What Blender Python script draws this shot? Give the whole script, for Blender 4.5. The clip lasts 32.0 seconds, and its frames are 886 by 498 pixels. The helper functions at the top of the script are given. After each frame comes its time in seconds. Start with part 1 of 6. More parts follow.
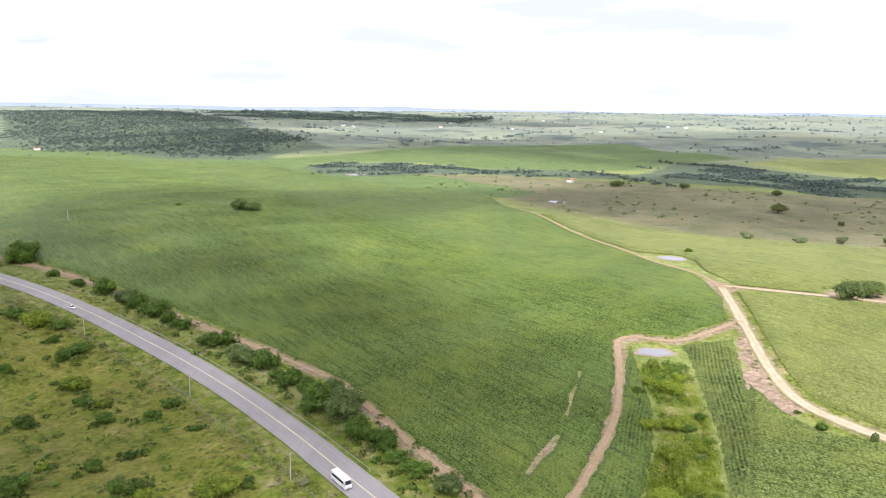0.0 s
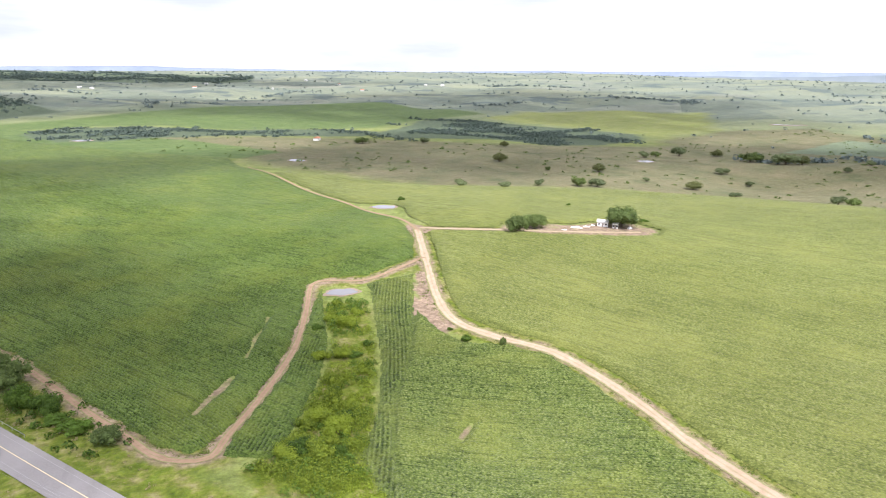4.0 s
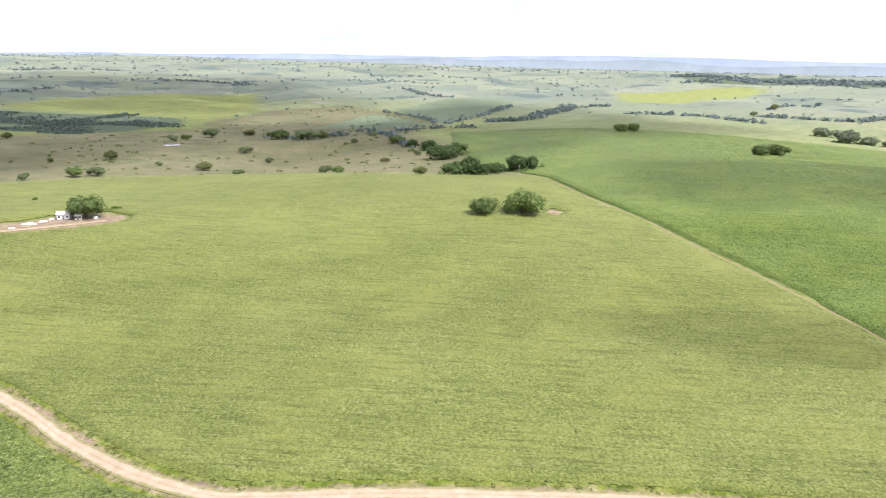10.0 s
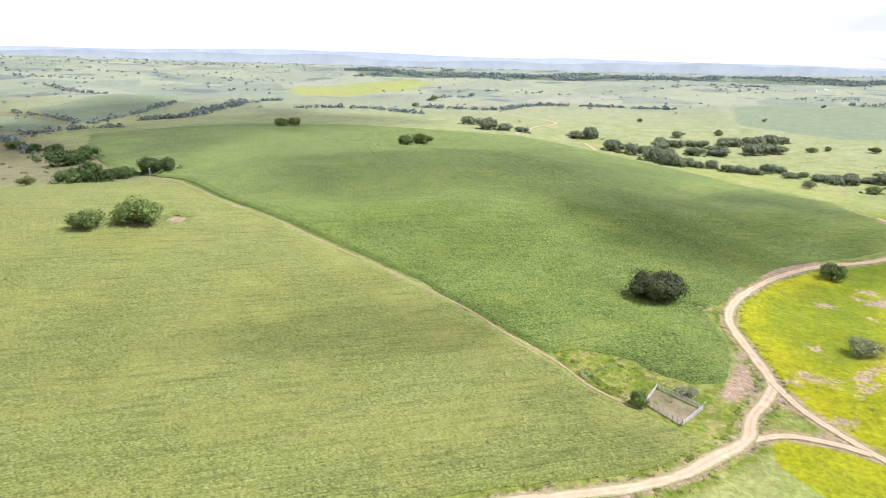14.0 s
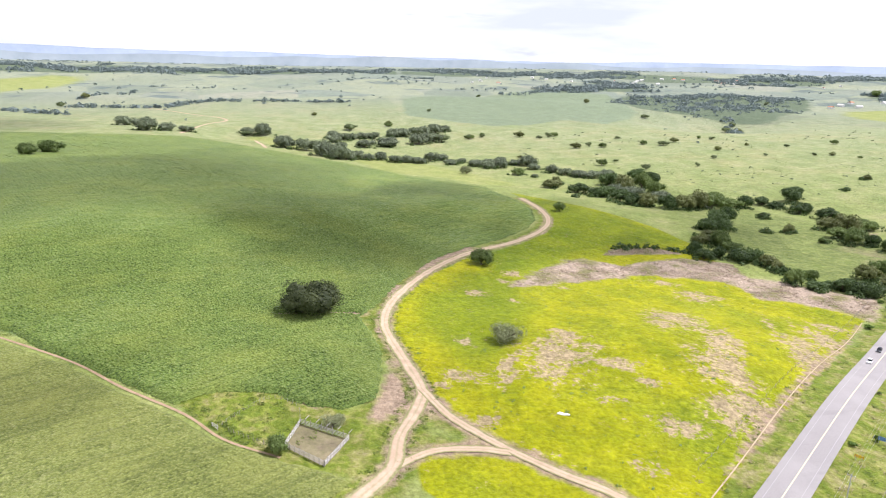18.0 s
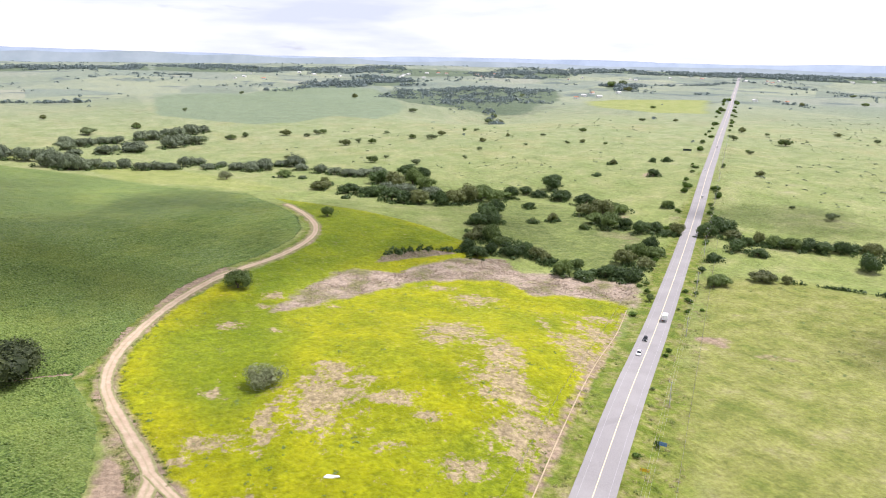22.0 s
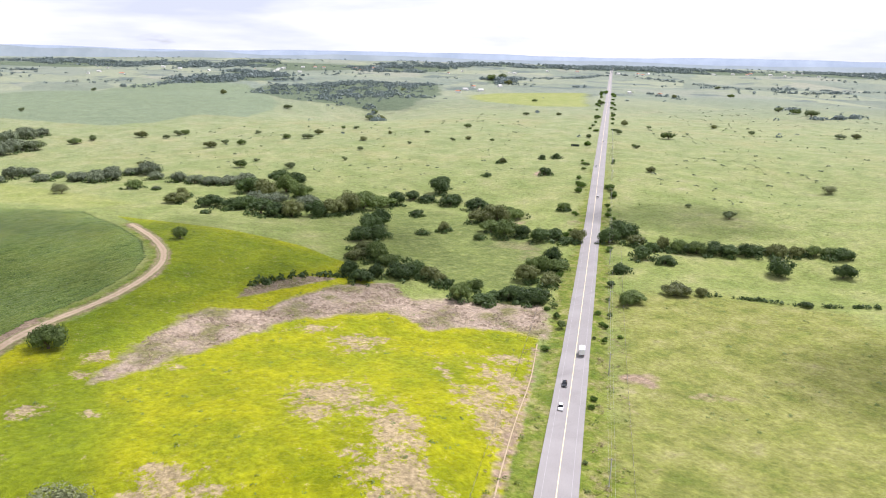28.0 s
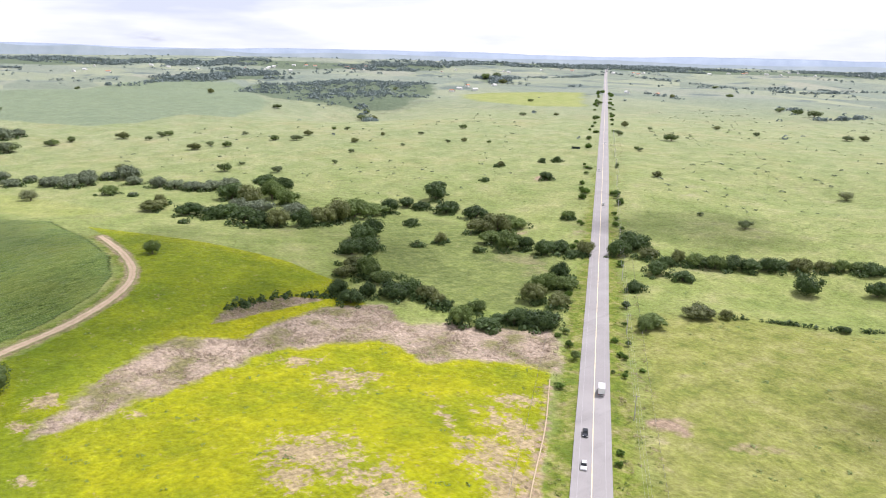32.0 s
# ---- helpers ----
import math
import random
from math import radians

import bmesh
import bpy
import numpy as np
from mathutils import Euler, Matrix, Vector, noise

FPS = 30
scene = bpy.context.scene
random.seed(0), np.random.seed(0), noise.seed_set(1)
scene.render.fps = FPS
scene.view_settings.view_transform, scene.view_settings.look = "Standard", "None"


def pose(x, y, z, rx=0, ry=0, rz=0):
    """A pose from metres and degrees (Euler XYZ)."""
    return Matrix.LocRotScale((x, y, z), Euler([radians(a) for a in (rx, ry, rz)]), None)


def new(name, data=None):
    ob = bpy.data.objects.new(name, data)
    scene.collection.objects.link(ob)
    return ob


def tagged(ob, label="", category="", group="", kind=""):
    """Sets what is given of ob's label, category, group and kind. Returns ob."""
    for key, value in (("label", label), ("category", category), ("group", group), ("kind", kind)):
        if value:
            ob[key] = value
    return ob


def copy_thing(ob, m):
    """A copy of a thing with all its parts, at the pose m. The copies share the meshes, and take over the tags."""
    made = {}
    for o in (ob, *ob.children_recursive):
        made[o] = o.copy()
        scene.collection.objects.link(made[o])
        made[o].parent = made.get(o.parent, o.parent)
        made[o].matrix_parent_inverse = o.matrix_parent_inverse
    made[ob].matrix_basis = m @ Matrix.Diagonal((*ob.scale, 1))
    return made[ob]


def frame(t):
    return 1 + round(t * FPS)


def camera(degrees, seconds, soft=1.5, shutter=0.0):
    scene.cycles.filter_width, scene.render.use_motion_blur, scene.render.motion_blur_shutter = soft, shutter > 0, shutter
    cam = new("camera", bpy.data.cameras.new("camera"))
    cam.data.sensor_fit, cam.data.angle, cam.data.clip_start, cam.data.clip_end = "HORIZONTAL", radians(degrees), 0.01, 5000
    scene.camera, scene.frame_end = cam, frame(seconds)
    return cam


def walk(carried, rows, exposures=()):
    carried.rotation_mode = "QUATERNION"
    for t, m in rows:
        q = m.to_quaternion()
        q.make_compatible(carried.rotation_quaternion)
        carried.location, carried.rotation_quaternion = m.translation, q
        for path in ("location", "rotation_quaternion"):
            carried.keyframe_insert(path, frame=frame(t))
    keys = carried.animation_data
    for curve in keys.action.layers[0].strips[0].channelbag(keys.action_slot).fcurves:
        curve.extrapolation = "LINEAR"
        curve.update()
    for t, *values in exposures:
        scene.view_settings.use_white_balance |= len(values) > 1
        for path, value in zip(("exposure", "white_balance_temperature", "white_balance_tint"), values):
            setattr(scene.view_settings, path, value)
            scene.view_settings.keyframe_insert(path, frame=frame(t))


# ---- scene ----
cam = camera(65.17, 32.0, soft=1.0)
PATH = [
    (0, 0, -0, 97.28, 78.573, -0.875, 0.177),
    (1, 9.1, -5.55, 97.01, 78.542, -0.784, -3.797),
    (2, 18.12, -11.1, 96.81, 78.238, -0.719, -8.519),
    (2.5, 22.71, -13.97, 96.72, 77.782, -0.681, -10.935),
    (3, 27.5, -16.8, 96.71, 76.952, -0.666, -13.61),
    (3.5, 32.21, -19.45, 96.68, 76.116, -0.655, -15.946),
    (5.5, 50.44, -31.12, 96.84, 74.844, -0.613, -24.868),
    (6, 55.13, -34.21, 96.94, 74.822, -0.582, -27.62),
    (7, 63.94, -40.41, 96.73, 74.806, -0.618, -33.179),
    (8, 72.94, -46.29, 95.84, 74.788, -0.653, -39.084),
    (9, 81.97, -52.02, 95.51, 74.72, -0.666, -45.212),
    (10, 91.09, -57.94, 95.22, 74.669, -0.791, -51.338),
    (11, 100.32, -63.65, 94.75, 74.661, -0.962, -57.486),
    (12, 109.63, -69.57, 94.85, 74.628, -1.053, -63.637),
    (13, 118.94, -75.65, 94.84, 74.584, -1.128, -69.839),
    (14, 127.77, -81.18, 94.52, 74.632, -1.191, -76.151),
    (14.5, 131.73, -83.91, 94.59, 74.644, -1.251, -79.171),
    (16.5, 147.69, -95.66, 94.96, 74.671, -1.363, -91.579),
    (17, 151.75, -98.54, 95.17, 74.677, -1.341, -94.876),
    (18, 159.7, -104.32, 95.07, 74.657, -1.3, -101.152),
    (19, 167.66, -109.96, 94.77, 74.673, -1.224, -107.424),
    (20, 175.65, -115.33, 94.55, 74.649, -1.207, -112.641),
    (20.5, 179.69, -118.06, 94.4, 74.647, -1.17, -113.85),
    (21, 183.7, -120.94, 94.28, 74.652, -1.131, -115.09),
    (22, 191.66, -126.4, 94.25, 74.649, -1.21, -119.407),
    (23, 199.58, -131.85, 94.75, 74.636, -1.303, -122.943),
    (24, 207.41, -137.4, 94.83, 74.61, -1.337, -126.195),
    (25, 215.41, -142.74, 94.63, 74.571, -1.35, -128.822),
    (25.5, 219.43, -145.53, 94.43, 74.513, -1.328, -128.925),
    (27.5, 235.27, -156.68, 93.93, 74.329, -1.23, -129.016),
    (28, 239.1, -159.48, 93.44, 74.35, -1.186, -129.033),
    (29, 247.4, -164.95, 92.7, 74.324, -1.301, -129.003),
    (30, 255.37, -169.9, 92.85, 74.295, -1.203, -129.082),
    (31, 261.65, -174.51, 93.43, 74.23, -1.232, -129.106),
    (31.5, 264.4, -176.76, 93.3, 74.255, -1.284, -129.282),
    (32, 267.15, -178.85, 92.96, 74.256, -1.299, -129.638),
]
walk(cam, [(t, pose(*row)) for t, *row in PATH], exposures=[(0, 0.53, 6030, 19), (3, 0.46, 6020, 19), (7, 0.46, 6000, 19), (14, 0.5, 6060, 19), (20, 0.37, 6040, 19), (24, 0.28, 6060, 19), (32, 0.28, 6060, 19)])

# ---------------------------------------------------------------- world, sun
SUN_AZ, SUN_EL = 176.0, 56.0          # compass bearing from +y clockwise, height


def sun_and_sky():
    sun = new("sun", bpy.data.lights.new("sun", "SUN"))
    sun.data.energy, sun.data.angle, sun.data.color = 4.6, radians(0.53), (1.0, 0.965, 0.91)
    a, e = radians(SUN_AZ), radians(SUN_EL)
    to_sun = Vector((math.sin(a) * math.cos(e), math.cos(a) * math.cos(e), math.sin(e)))
    sun.matrix_world = to_sun.to_track_quat("Z", "Y").to_matrix().to_4x4()
    world = bpy.data.worlds.new("sky")
    scene.world = world
    world.use_nodes = True
    nt = world.node_tree
    nt.nodes.clear()
    N, L = nt.nodes.new, nt.links.new
    sky = N("ShaderNodeTexSky")
    sky.sky_type, sky.sun_disc = "NISHITA", False
    sky.sun_elevation, sky.sun_rotation = radians(SUN_EL), radians(SUN_AZ)
    sky.dust_density, sky.altitude = 1.5, 200
    co = N("ShaderNodeTexCoord")
    # thin bright cloud over most of the sky, stretched along the horizon
    mp = N("ShaderNodeMapping")
    mp.inputs["Scale"].default_value = (2.2, 2.2, 13.0)
    nz = N("ShaderNodeTexNoise")
    nz.inputs["Scale"].default_value, nz.inputs["Detail"].default_value = 1.7, 7
    rp = N("ShaderNodeValToRGB")
    rp.color_ramp.elements[0].position, rp.color_ramp.elements[1].position = 0.2, 0.34
    mp2 = N("ShaderNodeMapping")
    mp2.inputs["Scale"].default_value = (1.6, 1.6, 9.0)
    mp2.inputs["Location"].default_value = (3.1, 1.7, 0.4)
    nz2 = N("ShaderNodeTexNoise")
    nz2.inputs["Scale"].default_value, nz2.inputs["Detail"].default_value = 2.3, 5
    rp2 = N("ShaderNodeValToRGB")
    rp2.color_ramp.elements[0].position, rp2.color_ramp.elements[1].position = 0.45, 0.68
    cloud = N("ShaderNodeMix")
    cloud.data_type = "RGBA"
    cloud.inputs[6].default_value = (11.5, 11.6, 11.8, 1)
    cloud.inputs[7].default_value = (8.0, 8.5, 9.2, 1)
    mix = N("ShaderNodeMix")
    mix.data_type = "RGBA"
    bg, out = N("ShaderNodeBackground"), N("ShaderNodeOutputWorld")
    bg.inputs["Strength"].default_value = 0.08
    L(co.outputs["Generated"], mp.inputs["Vector"]), L(mp.outputs[0], nz.inputs["Vector"])
    L(co.outputs["Generated"], mp2.inputs["Vector"]), L(mp2.outputs[0], nz2.inputs["Vector"])
    L(nz.outputs["Fac"], rp.inputs["Fac"]), L(nz2.outputs["Fac"], rp2.inputs["Fac"])
    L(rp2.outputs["Color"], cloud.inputs["Factor"])
    L(rp.outputs["Color"], mix.inputs["Factor"])
    L(sky.outputs["Color"], mix.inputs[6]), L(cloud.outputs[2], mix.inputs[7])
    L(mix.outputs[2], bg.inputs["Color"]), L(bg.outputs[0], out.inputs["Surface"])


sun_and_sky()

# ---------------------------------------------------------------- materials
class Mat:
    """A small shorthand for a procedural node material."""

    def __init__(self, name, rough=0.9, space="Object"):
        self.m = bpy.data.materials.new(name)
        self.m.use_nodes = True
        self.nt = self.m.node_tree
        self.bsdf = self.nt.nodes["Principled BSDF"]
        self.bsdf.inputs["Roughness"].default_value = rough
        self.bsdf.inputs["Specular IOR Level"].default_value = 0.25
        self.co = self.nt.nodes.new("ShaderNodeTexCoord").outputs[space]

    def hazy_sheen(self, weight, tint, rough=0.5):
        """Sheen of fine blades at a low angle; its bluish tint stands in for haze."""
        self.bsdf.inputs["Sheen Weight"].default_value, self.bsdf.inputs["Sheen Roughness"].default_value = weight, rough
        self.bsdf.inputs["Sheen Tint"].default_value = (*tint, 1)

    def link(self, a, b):
        self.nt.links.new(a, b)

    def val(self, sock, v):
        if isinstance(v, (int, float)):
            sock.default_value = v
        elif isinstance(v, tuple):
            sock.default_value = (*v, 1) if len(v) == 3 else v
        else:
            self.link(v, sock)

    def stretched(self, scale, turn=0.0):
        n = self.nt.nodes.new("ShaderNodeMapping")
        n.inputs["Scale"].default_value, n.inputs["Rotation"].default_value = scale, (0, 0, radians(turn))
        self.link(self.co, n.inputs["Vector"])
        return n.outputs[0]

    def rows(self, turn, across, along):
        """Coordinates turned with the crop rows: x across them, y along them."""
        n = self.nt.nodes.new("ShaderNodeMapping")
        n.vector_type = "TEXTURE"
        n.inputs["Rotation"].default_value, n.inputs["Scale"].default_value = (0, 0, radians(turn)), (1 / across, 1 / along, 1)
        self.link(self.co, n.inputs["Vector"])
        return n.outputs[0]

    def noise(self, scale, detail=4.0, rough=0.55, vec=None):
        n = self.nt.nodes.new("ShaderNodeTexNoise")
        n.inputs["Scale"].default_value, n.inputs["Detail"].default_value = scale, detail
        n.inputs["Roughness"].default_value = rough
        self.link(vec or self.co, n.inputs["Vector"])
        return n.outputs["Fac"]

    def cells(self, scale, out="Color", vec=None):
        n = self.nt.nodes.new("ShaderNodeTexVoronoi")
        n.inputs["Scale"].default_value = scale
        self.link(vec or self.co, n.inputs["Vector"])
        return n.outputs[out]

    def ramp(self, fac, *stops):
        n = self.nt.nodes.new("ShaderNodeValToRGB")
        e = n.color_ramp.elements
        while len(e) < len(stops):
            e.new(0.5)
        for k, (p, c) in zip(e, stops):
            k.position, k.color = p, (*c, 1) if isinstance(c, tuple) else (c, c, c, 1)
        self.link(fac, n.inputs["Fac"])
        return n.outputs["Color"]

    def mix(self, fac, a, b, kind="MIX"):
        n = self.nt.nodes.new("ShaderNodeMix")
        n.data_type, n.blend_type = "RGBA", kind
        self.val(n.inputs["Factor"], fac), self.val(n.inputs[6], a), self.val(n.inputs[7], b)
        return n.outputs[2]

    def math(self, op, a, b=0.0):
        n = self.nt.nodes.new("ShaderNodeMath")
        n.operation = op
        self.val(n.inputs[0], a), self.val(n.inputs[1], b)
        return n.outputs[0]

    def attr(self, name):
        n = self.nt.nodes.new("ShaderNodeAttribute")
        n.attribute_name = name
        return n.outputs["Fac"]

    def chance(self):
        return self.nt.nodes.new("ShaderNodeObjectInfo").outputs["Random"]

    def island(self):
        return self.nt.nodes.new("ShaderNodeNewGeometry").outputs["Random Per Island"]

    def done(self, color, bump=None, depth=0.1, strength=0.6):
        self.val(self.bsdf.inputs["Base Color"], color)
        if bump is not None:
            n = self.nt.nodes.new("ShaderNodeBump")
            n.inputs["Distance"].default_value, n.inputs["Strength"].default_value = depth, strength
            self.link(bump, n.inputs["Height"]), self.link(n.outputs[0], self.bsdf.inputs["Normal"])
        return self.m


def zone_edge(s, w, n, soft=0.12):
    """Turns a soft zone weight into a ragged-edged mask."""
    f = s.math("ADD", s.attr(w), s.math("MULTIPLY", s.math("SUBTRACT", n, 0.5), 0.9))
    return s.ramp(f, (0.5 - soft, 0.0), (0.5 + soft, 1.0))


def land_material():
    s = Mat("land", 0.95)
    s.bsdf.inputs["Specular IOR Level"].default_value = 0.1
    s.hazy_sheen(0.06, (0.8, 0.9, 1.0), 0.3)
    big, mid, fine = s.noise(0.006, 5), s.noise(0.045, 6), s.noise(0.6, 6, 0.7)
    tuft = s.noise(0.22, 5, 0.65)
    # pasture, tan and darker swards on a green paled and blued for haze
    c = s.ramp(mid, (0.3, (0.175, 0.21, 0.085)), (0.5, (0.238, 0.265, 0.125)), (0.62, (0.27, 0.285, 0.145)), (0.75, (0.31, 0.295, 0.18)))
    c = s.mix(s.ramp(big, (0.42, 0.0), (0.6, 1.0)), c, s.ramp(mid, (0.35, (0.195, 0.235, 0.1)), (0.65, (0.26, 0.283, 0.138))))
    c = s.mix(s.ramp(s.noise(0.013, 7, 0.7), (0.5, 0.0), (0.68, 0.6)), c, (0.31, 0.275, 0.14))
    c = s.mix(s.ramp(s.noise(0.028, 7, 0.72, s.stretched((1, 2.0, 1), 35)), (0.5, 0.0), (0.64, 0.4)), c, (0.175, 0.215, 0.06))
    c = s.mix(s.ramp(s.noise(0.02, 6, 0.7), (0.62, 0.0), (0.72, 0.6)), c, (0.12, 0.155, 0.055))
    lush = s.ramp(mid, (0.3, (0.155, 0.2, 0.045)), (0.48, (0.21, 0.245, 0.07)), (0.6, (0.25, 0.27, 0.092)), (0.75, (0.3, 0.285, 0.14)))
    lush = s.mix(s.ramp(s.noise(0.018, 7, 0.7), (0.5, 0.0), (0.62, 0.6)), lush, s.ramp(tuft, (0.3, (0.12, 0.165, 0.035)), (0.7, (0.19, 0.225, 0.06))))
    # haze by distance: eastward the paled pasture replaces the near green
    c = s.mix(s.attr("haze_pale"), lush, c)
    # far patchwork of fields, distance haze mixed into its colours
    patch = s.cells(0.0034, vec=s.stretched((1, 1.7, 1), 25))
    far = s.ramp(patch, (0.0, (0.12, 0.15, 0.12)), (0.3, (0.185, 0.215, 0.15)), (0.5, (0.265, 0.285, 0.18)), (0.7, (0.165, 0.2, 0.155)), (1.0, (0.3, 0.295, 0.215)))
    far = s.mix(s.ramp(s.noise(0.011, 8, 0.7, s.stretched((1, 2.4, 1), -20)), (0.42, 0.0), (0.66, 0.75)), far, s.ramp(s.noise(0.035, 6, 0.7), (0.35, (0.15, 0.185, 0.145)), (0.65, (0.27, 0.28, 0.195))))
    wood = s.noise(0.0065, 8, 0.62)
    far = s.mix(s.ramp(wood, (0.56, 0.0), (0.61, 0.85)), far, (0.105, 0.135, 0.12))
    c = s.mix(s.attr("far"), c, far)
    # dry brown pasture to the north
    br = s.ramp(s.noise(0.03, 6, 0.6), (0.3, (0.122, 0.136, 0.062)), (0.48, (0.172, 0.165, 0.084)), (0.7, (0.212, 0.186, 0.104)))
    c = s.mix(zone_edge(s, "brown", s.noise(0.012, 5), 0.25), c, br)
    c = s.mix(zone_edge(s, "lush", mid, 0.2), c, s.ramp(mid, (0.3, (0.092, 0.142, 0.042)), (0.7, (0.142, 0.192, 0.062))))
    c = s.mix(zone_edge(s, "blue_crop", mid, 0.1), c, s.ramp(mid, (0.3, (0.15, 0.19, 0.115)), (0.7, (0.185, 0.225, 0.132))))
    # lime grass; on SUNNY_FIELDS the sunlight is put into this colour too
    c = s.mix(zone_edge(s, "sunny", s.noise(0.015, 5), 0.25), c, s.ramp(mid, (0.3, (0.2, 0.235, 0.06)), (0.7, (0.27, 0.285, 0.1))))
    c = s.mix(zone_edge(s, "wood", mid, 0.15), c, s.ramp(tuft, (0.3, (0.075, 0.105, 0.062)), (0.7, (0.125, 0.155, 0.09))))
    # scrubland beside the road: olive, straw and bare earth
    sc = s.ramp(s.math("ADD", s.math("MULTIPLY", s.noise(0.09, 7, 0.7), 0.7), s.math("MULTIPLY", s.noise(0.7, 5, 0.75), 0.3)), (0.28, (0.058, 0.09, 0.008)), (0.42, (0.125, 0.145, 0.016)), (0.56, (0.18, 0.176, 0.036)), (0.64, (0.225, 0.188, 0.075)), (0.74, (0.28, 0.215, 0.15)))
    c = s.mix(zone_edge(s, "scrub", mid, 0.2), c, sc)
    # verge: long straw-coloured and bright green grass in strips
    ve = s.ramp(s.noise(0.16, 6, 0.65), (0.3, (0.08, 0.125, 0.012)), (0.48, (0.145, 0.18, 0.024)), (0.58, (0.21, 0.212, 0.06)), (0.7, (0.29, 0.25, 0.13)))
    c = s.mix(zone_edge(s, "verge", mid, 0.15), c, ve)
    # the bright yellow-green field, with dried-out patches
    ye = s.ramp(s.noise(0.05, 5, 0.6), (0.3, (0.16, 0.192, 0.002)), (0.5, (0.245, 0.255, 0.002)), (0.7, (0.305, 0.298, 0.003)))
    ye = s.mix(s.ramp(s.noise(0.017, 4), (0.5, 0.0), (0.66, 0.7)), ye, s.ramp(fine, (0.3, (0.12, 0.168, 0.006)), (0.7, (0.2, 0.235, 0.01))))
    # greener parts of the yellow field, darkened in colour for shade
    ye = s.mix(s.math("MULTIPLY", zone_edge(s, "young", mid, 0.3), 0.85), ye, s.ramp(mid, (0.3, (0.09, 0.14, 0.004)), (0.7, (0.172, 0.212, 0.007))))
    dryn = s.math("ADD", s.math("MULTIPLY", s.attr("dry"), 0.245), s.math("ADD", s.math("MULTIPLY", s.noise(0.2, 8, 0.78), 1.2), s.math("MULTIPLY", s.noise(0.75, 5, 0.75), 0.5)))
    ye = s.mix(s.ramp(s.math("MULTIPLY", dryn, 0.8), (0.795, 0.0), (0.85, 0.85)), ye, s.ramp(fine, (0.3, (0.26, 0.19, 0.125)), (0.7, (0.4, 0.305, 0.205))))
    c = s.mix(zone_edge(s, "yellow", mid, 0.08), c, ye)
    c = s.mix(zone_edge(s, "olive", mid, 0.25), c, s.ramp(s.noise(0.07, 6, 0.65), (0.3, (0.125, 0.155, 0.028)), (0.46, (0.195, 0.208, 0.05)), (0.6, (0.24, 0.242, 0.075)), (0.74, (0.3, 0.268, 0.14))))
    # beaten-down dead reeds
    re = s.ramp(s.noise(0.5, 7, 0.75, s.stretched((1, 2.2, 1), 40)), (0.3, (0.2, 0.155, 0.105)), (0.5, (0.34, 0.265, 0.2)), (0.7, (0.47, 0.38, 0.3)))
    re = s.mix(s.ramp(s.noise(0.055, 6, 0.65), (0.47, 0.0), (0.6, 0.85)), re, s.ramp(fine, (0.3, (0.1, 0.105, 0.028)), (0.7, (0.18, 0.165, 0.06))))
    c = s.mix(zone_edge(s, "reed", s.noise(0.08, 6, 0.65), 0.1), c, re)
    # bare earth along lanes and yards
    ea = s.ramp(s.noise(0.4, 6), (0.3, (0.22, 0.16, 0.11)), (0.7, (0.36, 0.27, 0.19)))
    c = s.mix(zone_edge(s, "earth", s.noise(0.14, 6, 0.7), 0.14), c, ea)
    # shade among the creek woods, put into the ground colour
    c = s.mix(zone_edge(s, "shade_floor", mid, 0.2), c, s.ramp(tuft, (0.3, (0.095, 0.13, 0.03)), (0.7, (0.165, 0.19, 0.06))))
    c = s.mix(0.28, c, s.ramp(s.noise(0.075, 7, 0.72), (0.36, 0.72), (0.64, 1.24)), "MULTIPLY")
    c = s.mix(0.5, c, s.ramp(tuft, (0.3, 0.6), (0.7, 1.3)), "MULTIPLY")
    c = s.mix(0.62, c, s.ramp(fine, (0.3, 0.5), (0.7, 1.45)), "MULTIPLY")
    return s.done(c, s.math("ADD", tuft, s.math("MULTIPLY", fine, 0.5)), 1.6, 0.7)


def crop_material(name, low, leaf, tip, yellow, turn=0.0, slits=0.6, grain=0.5):
    """Maize: shade between the plants painted dark, green leaves, pale tassels on top."""
    s = Mat(name, 0.7)
    s.bsdf.inputs["Specular IOR Level"].default_value = 0.15
    s.hazy_sheen(0.05, (0.85, 0.93, 1.0), 0.3)
    blades = s.noise(2.6, 6, 0.7)
    plant = s.cells(1.5, "Distance", s.rows(turn, 1.2, 0.8))
    patch, wide = s.noise(0.03, 6, 0.65), s.noise(0.007, 4)
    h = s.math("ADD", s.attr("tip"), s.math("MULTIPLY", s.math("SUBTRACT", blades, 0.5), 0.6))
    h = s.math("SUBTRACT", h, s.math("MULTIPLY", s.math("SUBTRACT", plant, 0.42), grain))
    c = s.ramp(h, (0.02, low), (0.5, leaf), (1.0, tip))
    c = s.mix(s.ramp(patch, (0.46, 0.0), (0.75, 0.7)), c, yellow)
    c = s.mix(0.3, c, s.ramp(s.noise(0.4, 6, 0.75), (0.34, 0.66), (0.66, 1.3)), "MULTIPLY")
    c = s.mix(0.3, c, s.ramp(wide, (0.35, 0.76), (0.65, 1.2)), "MULTIPLY")
    c = s.mix(0.28, c, s.ramp(s.noise(0.12, 6, 0.65, s.rows(turn, 1.6, 0.2)), (0.34, 0.7), (0.66, 1.25)), "MULTIPLY")
    slit = s.noise(1.0, 3, 0.55, s.rows(turn, 0.85, 0.055))                   # shade between the rows, painted as dark slits
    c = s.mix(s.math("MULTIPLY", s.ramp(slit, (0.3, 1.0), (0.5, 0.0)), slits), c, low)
    return s.done(c, s.math("SUBTRACT", blades, plant), 0.5, 0.7)


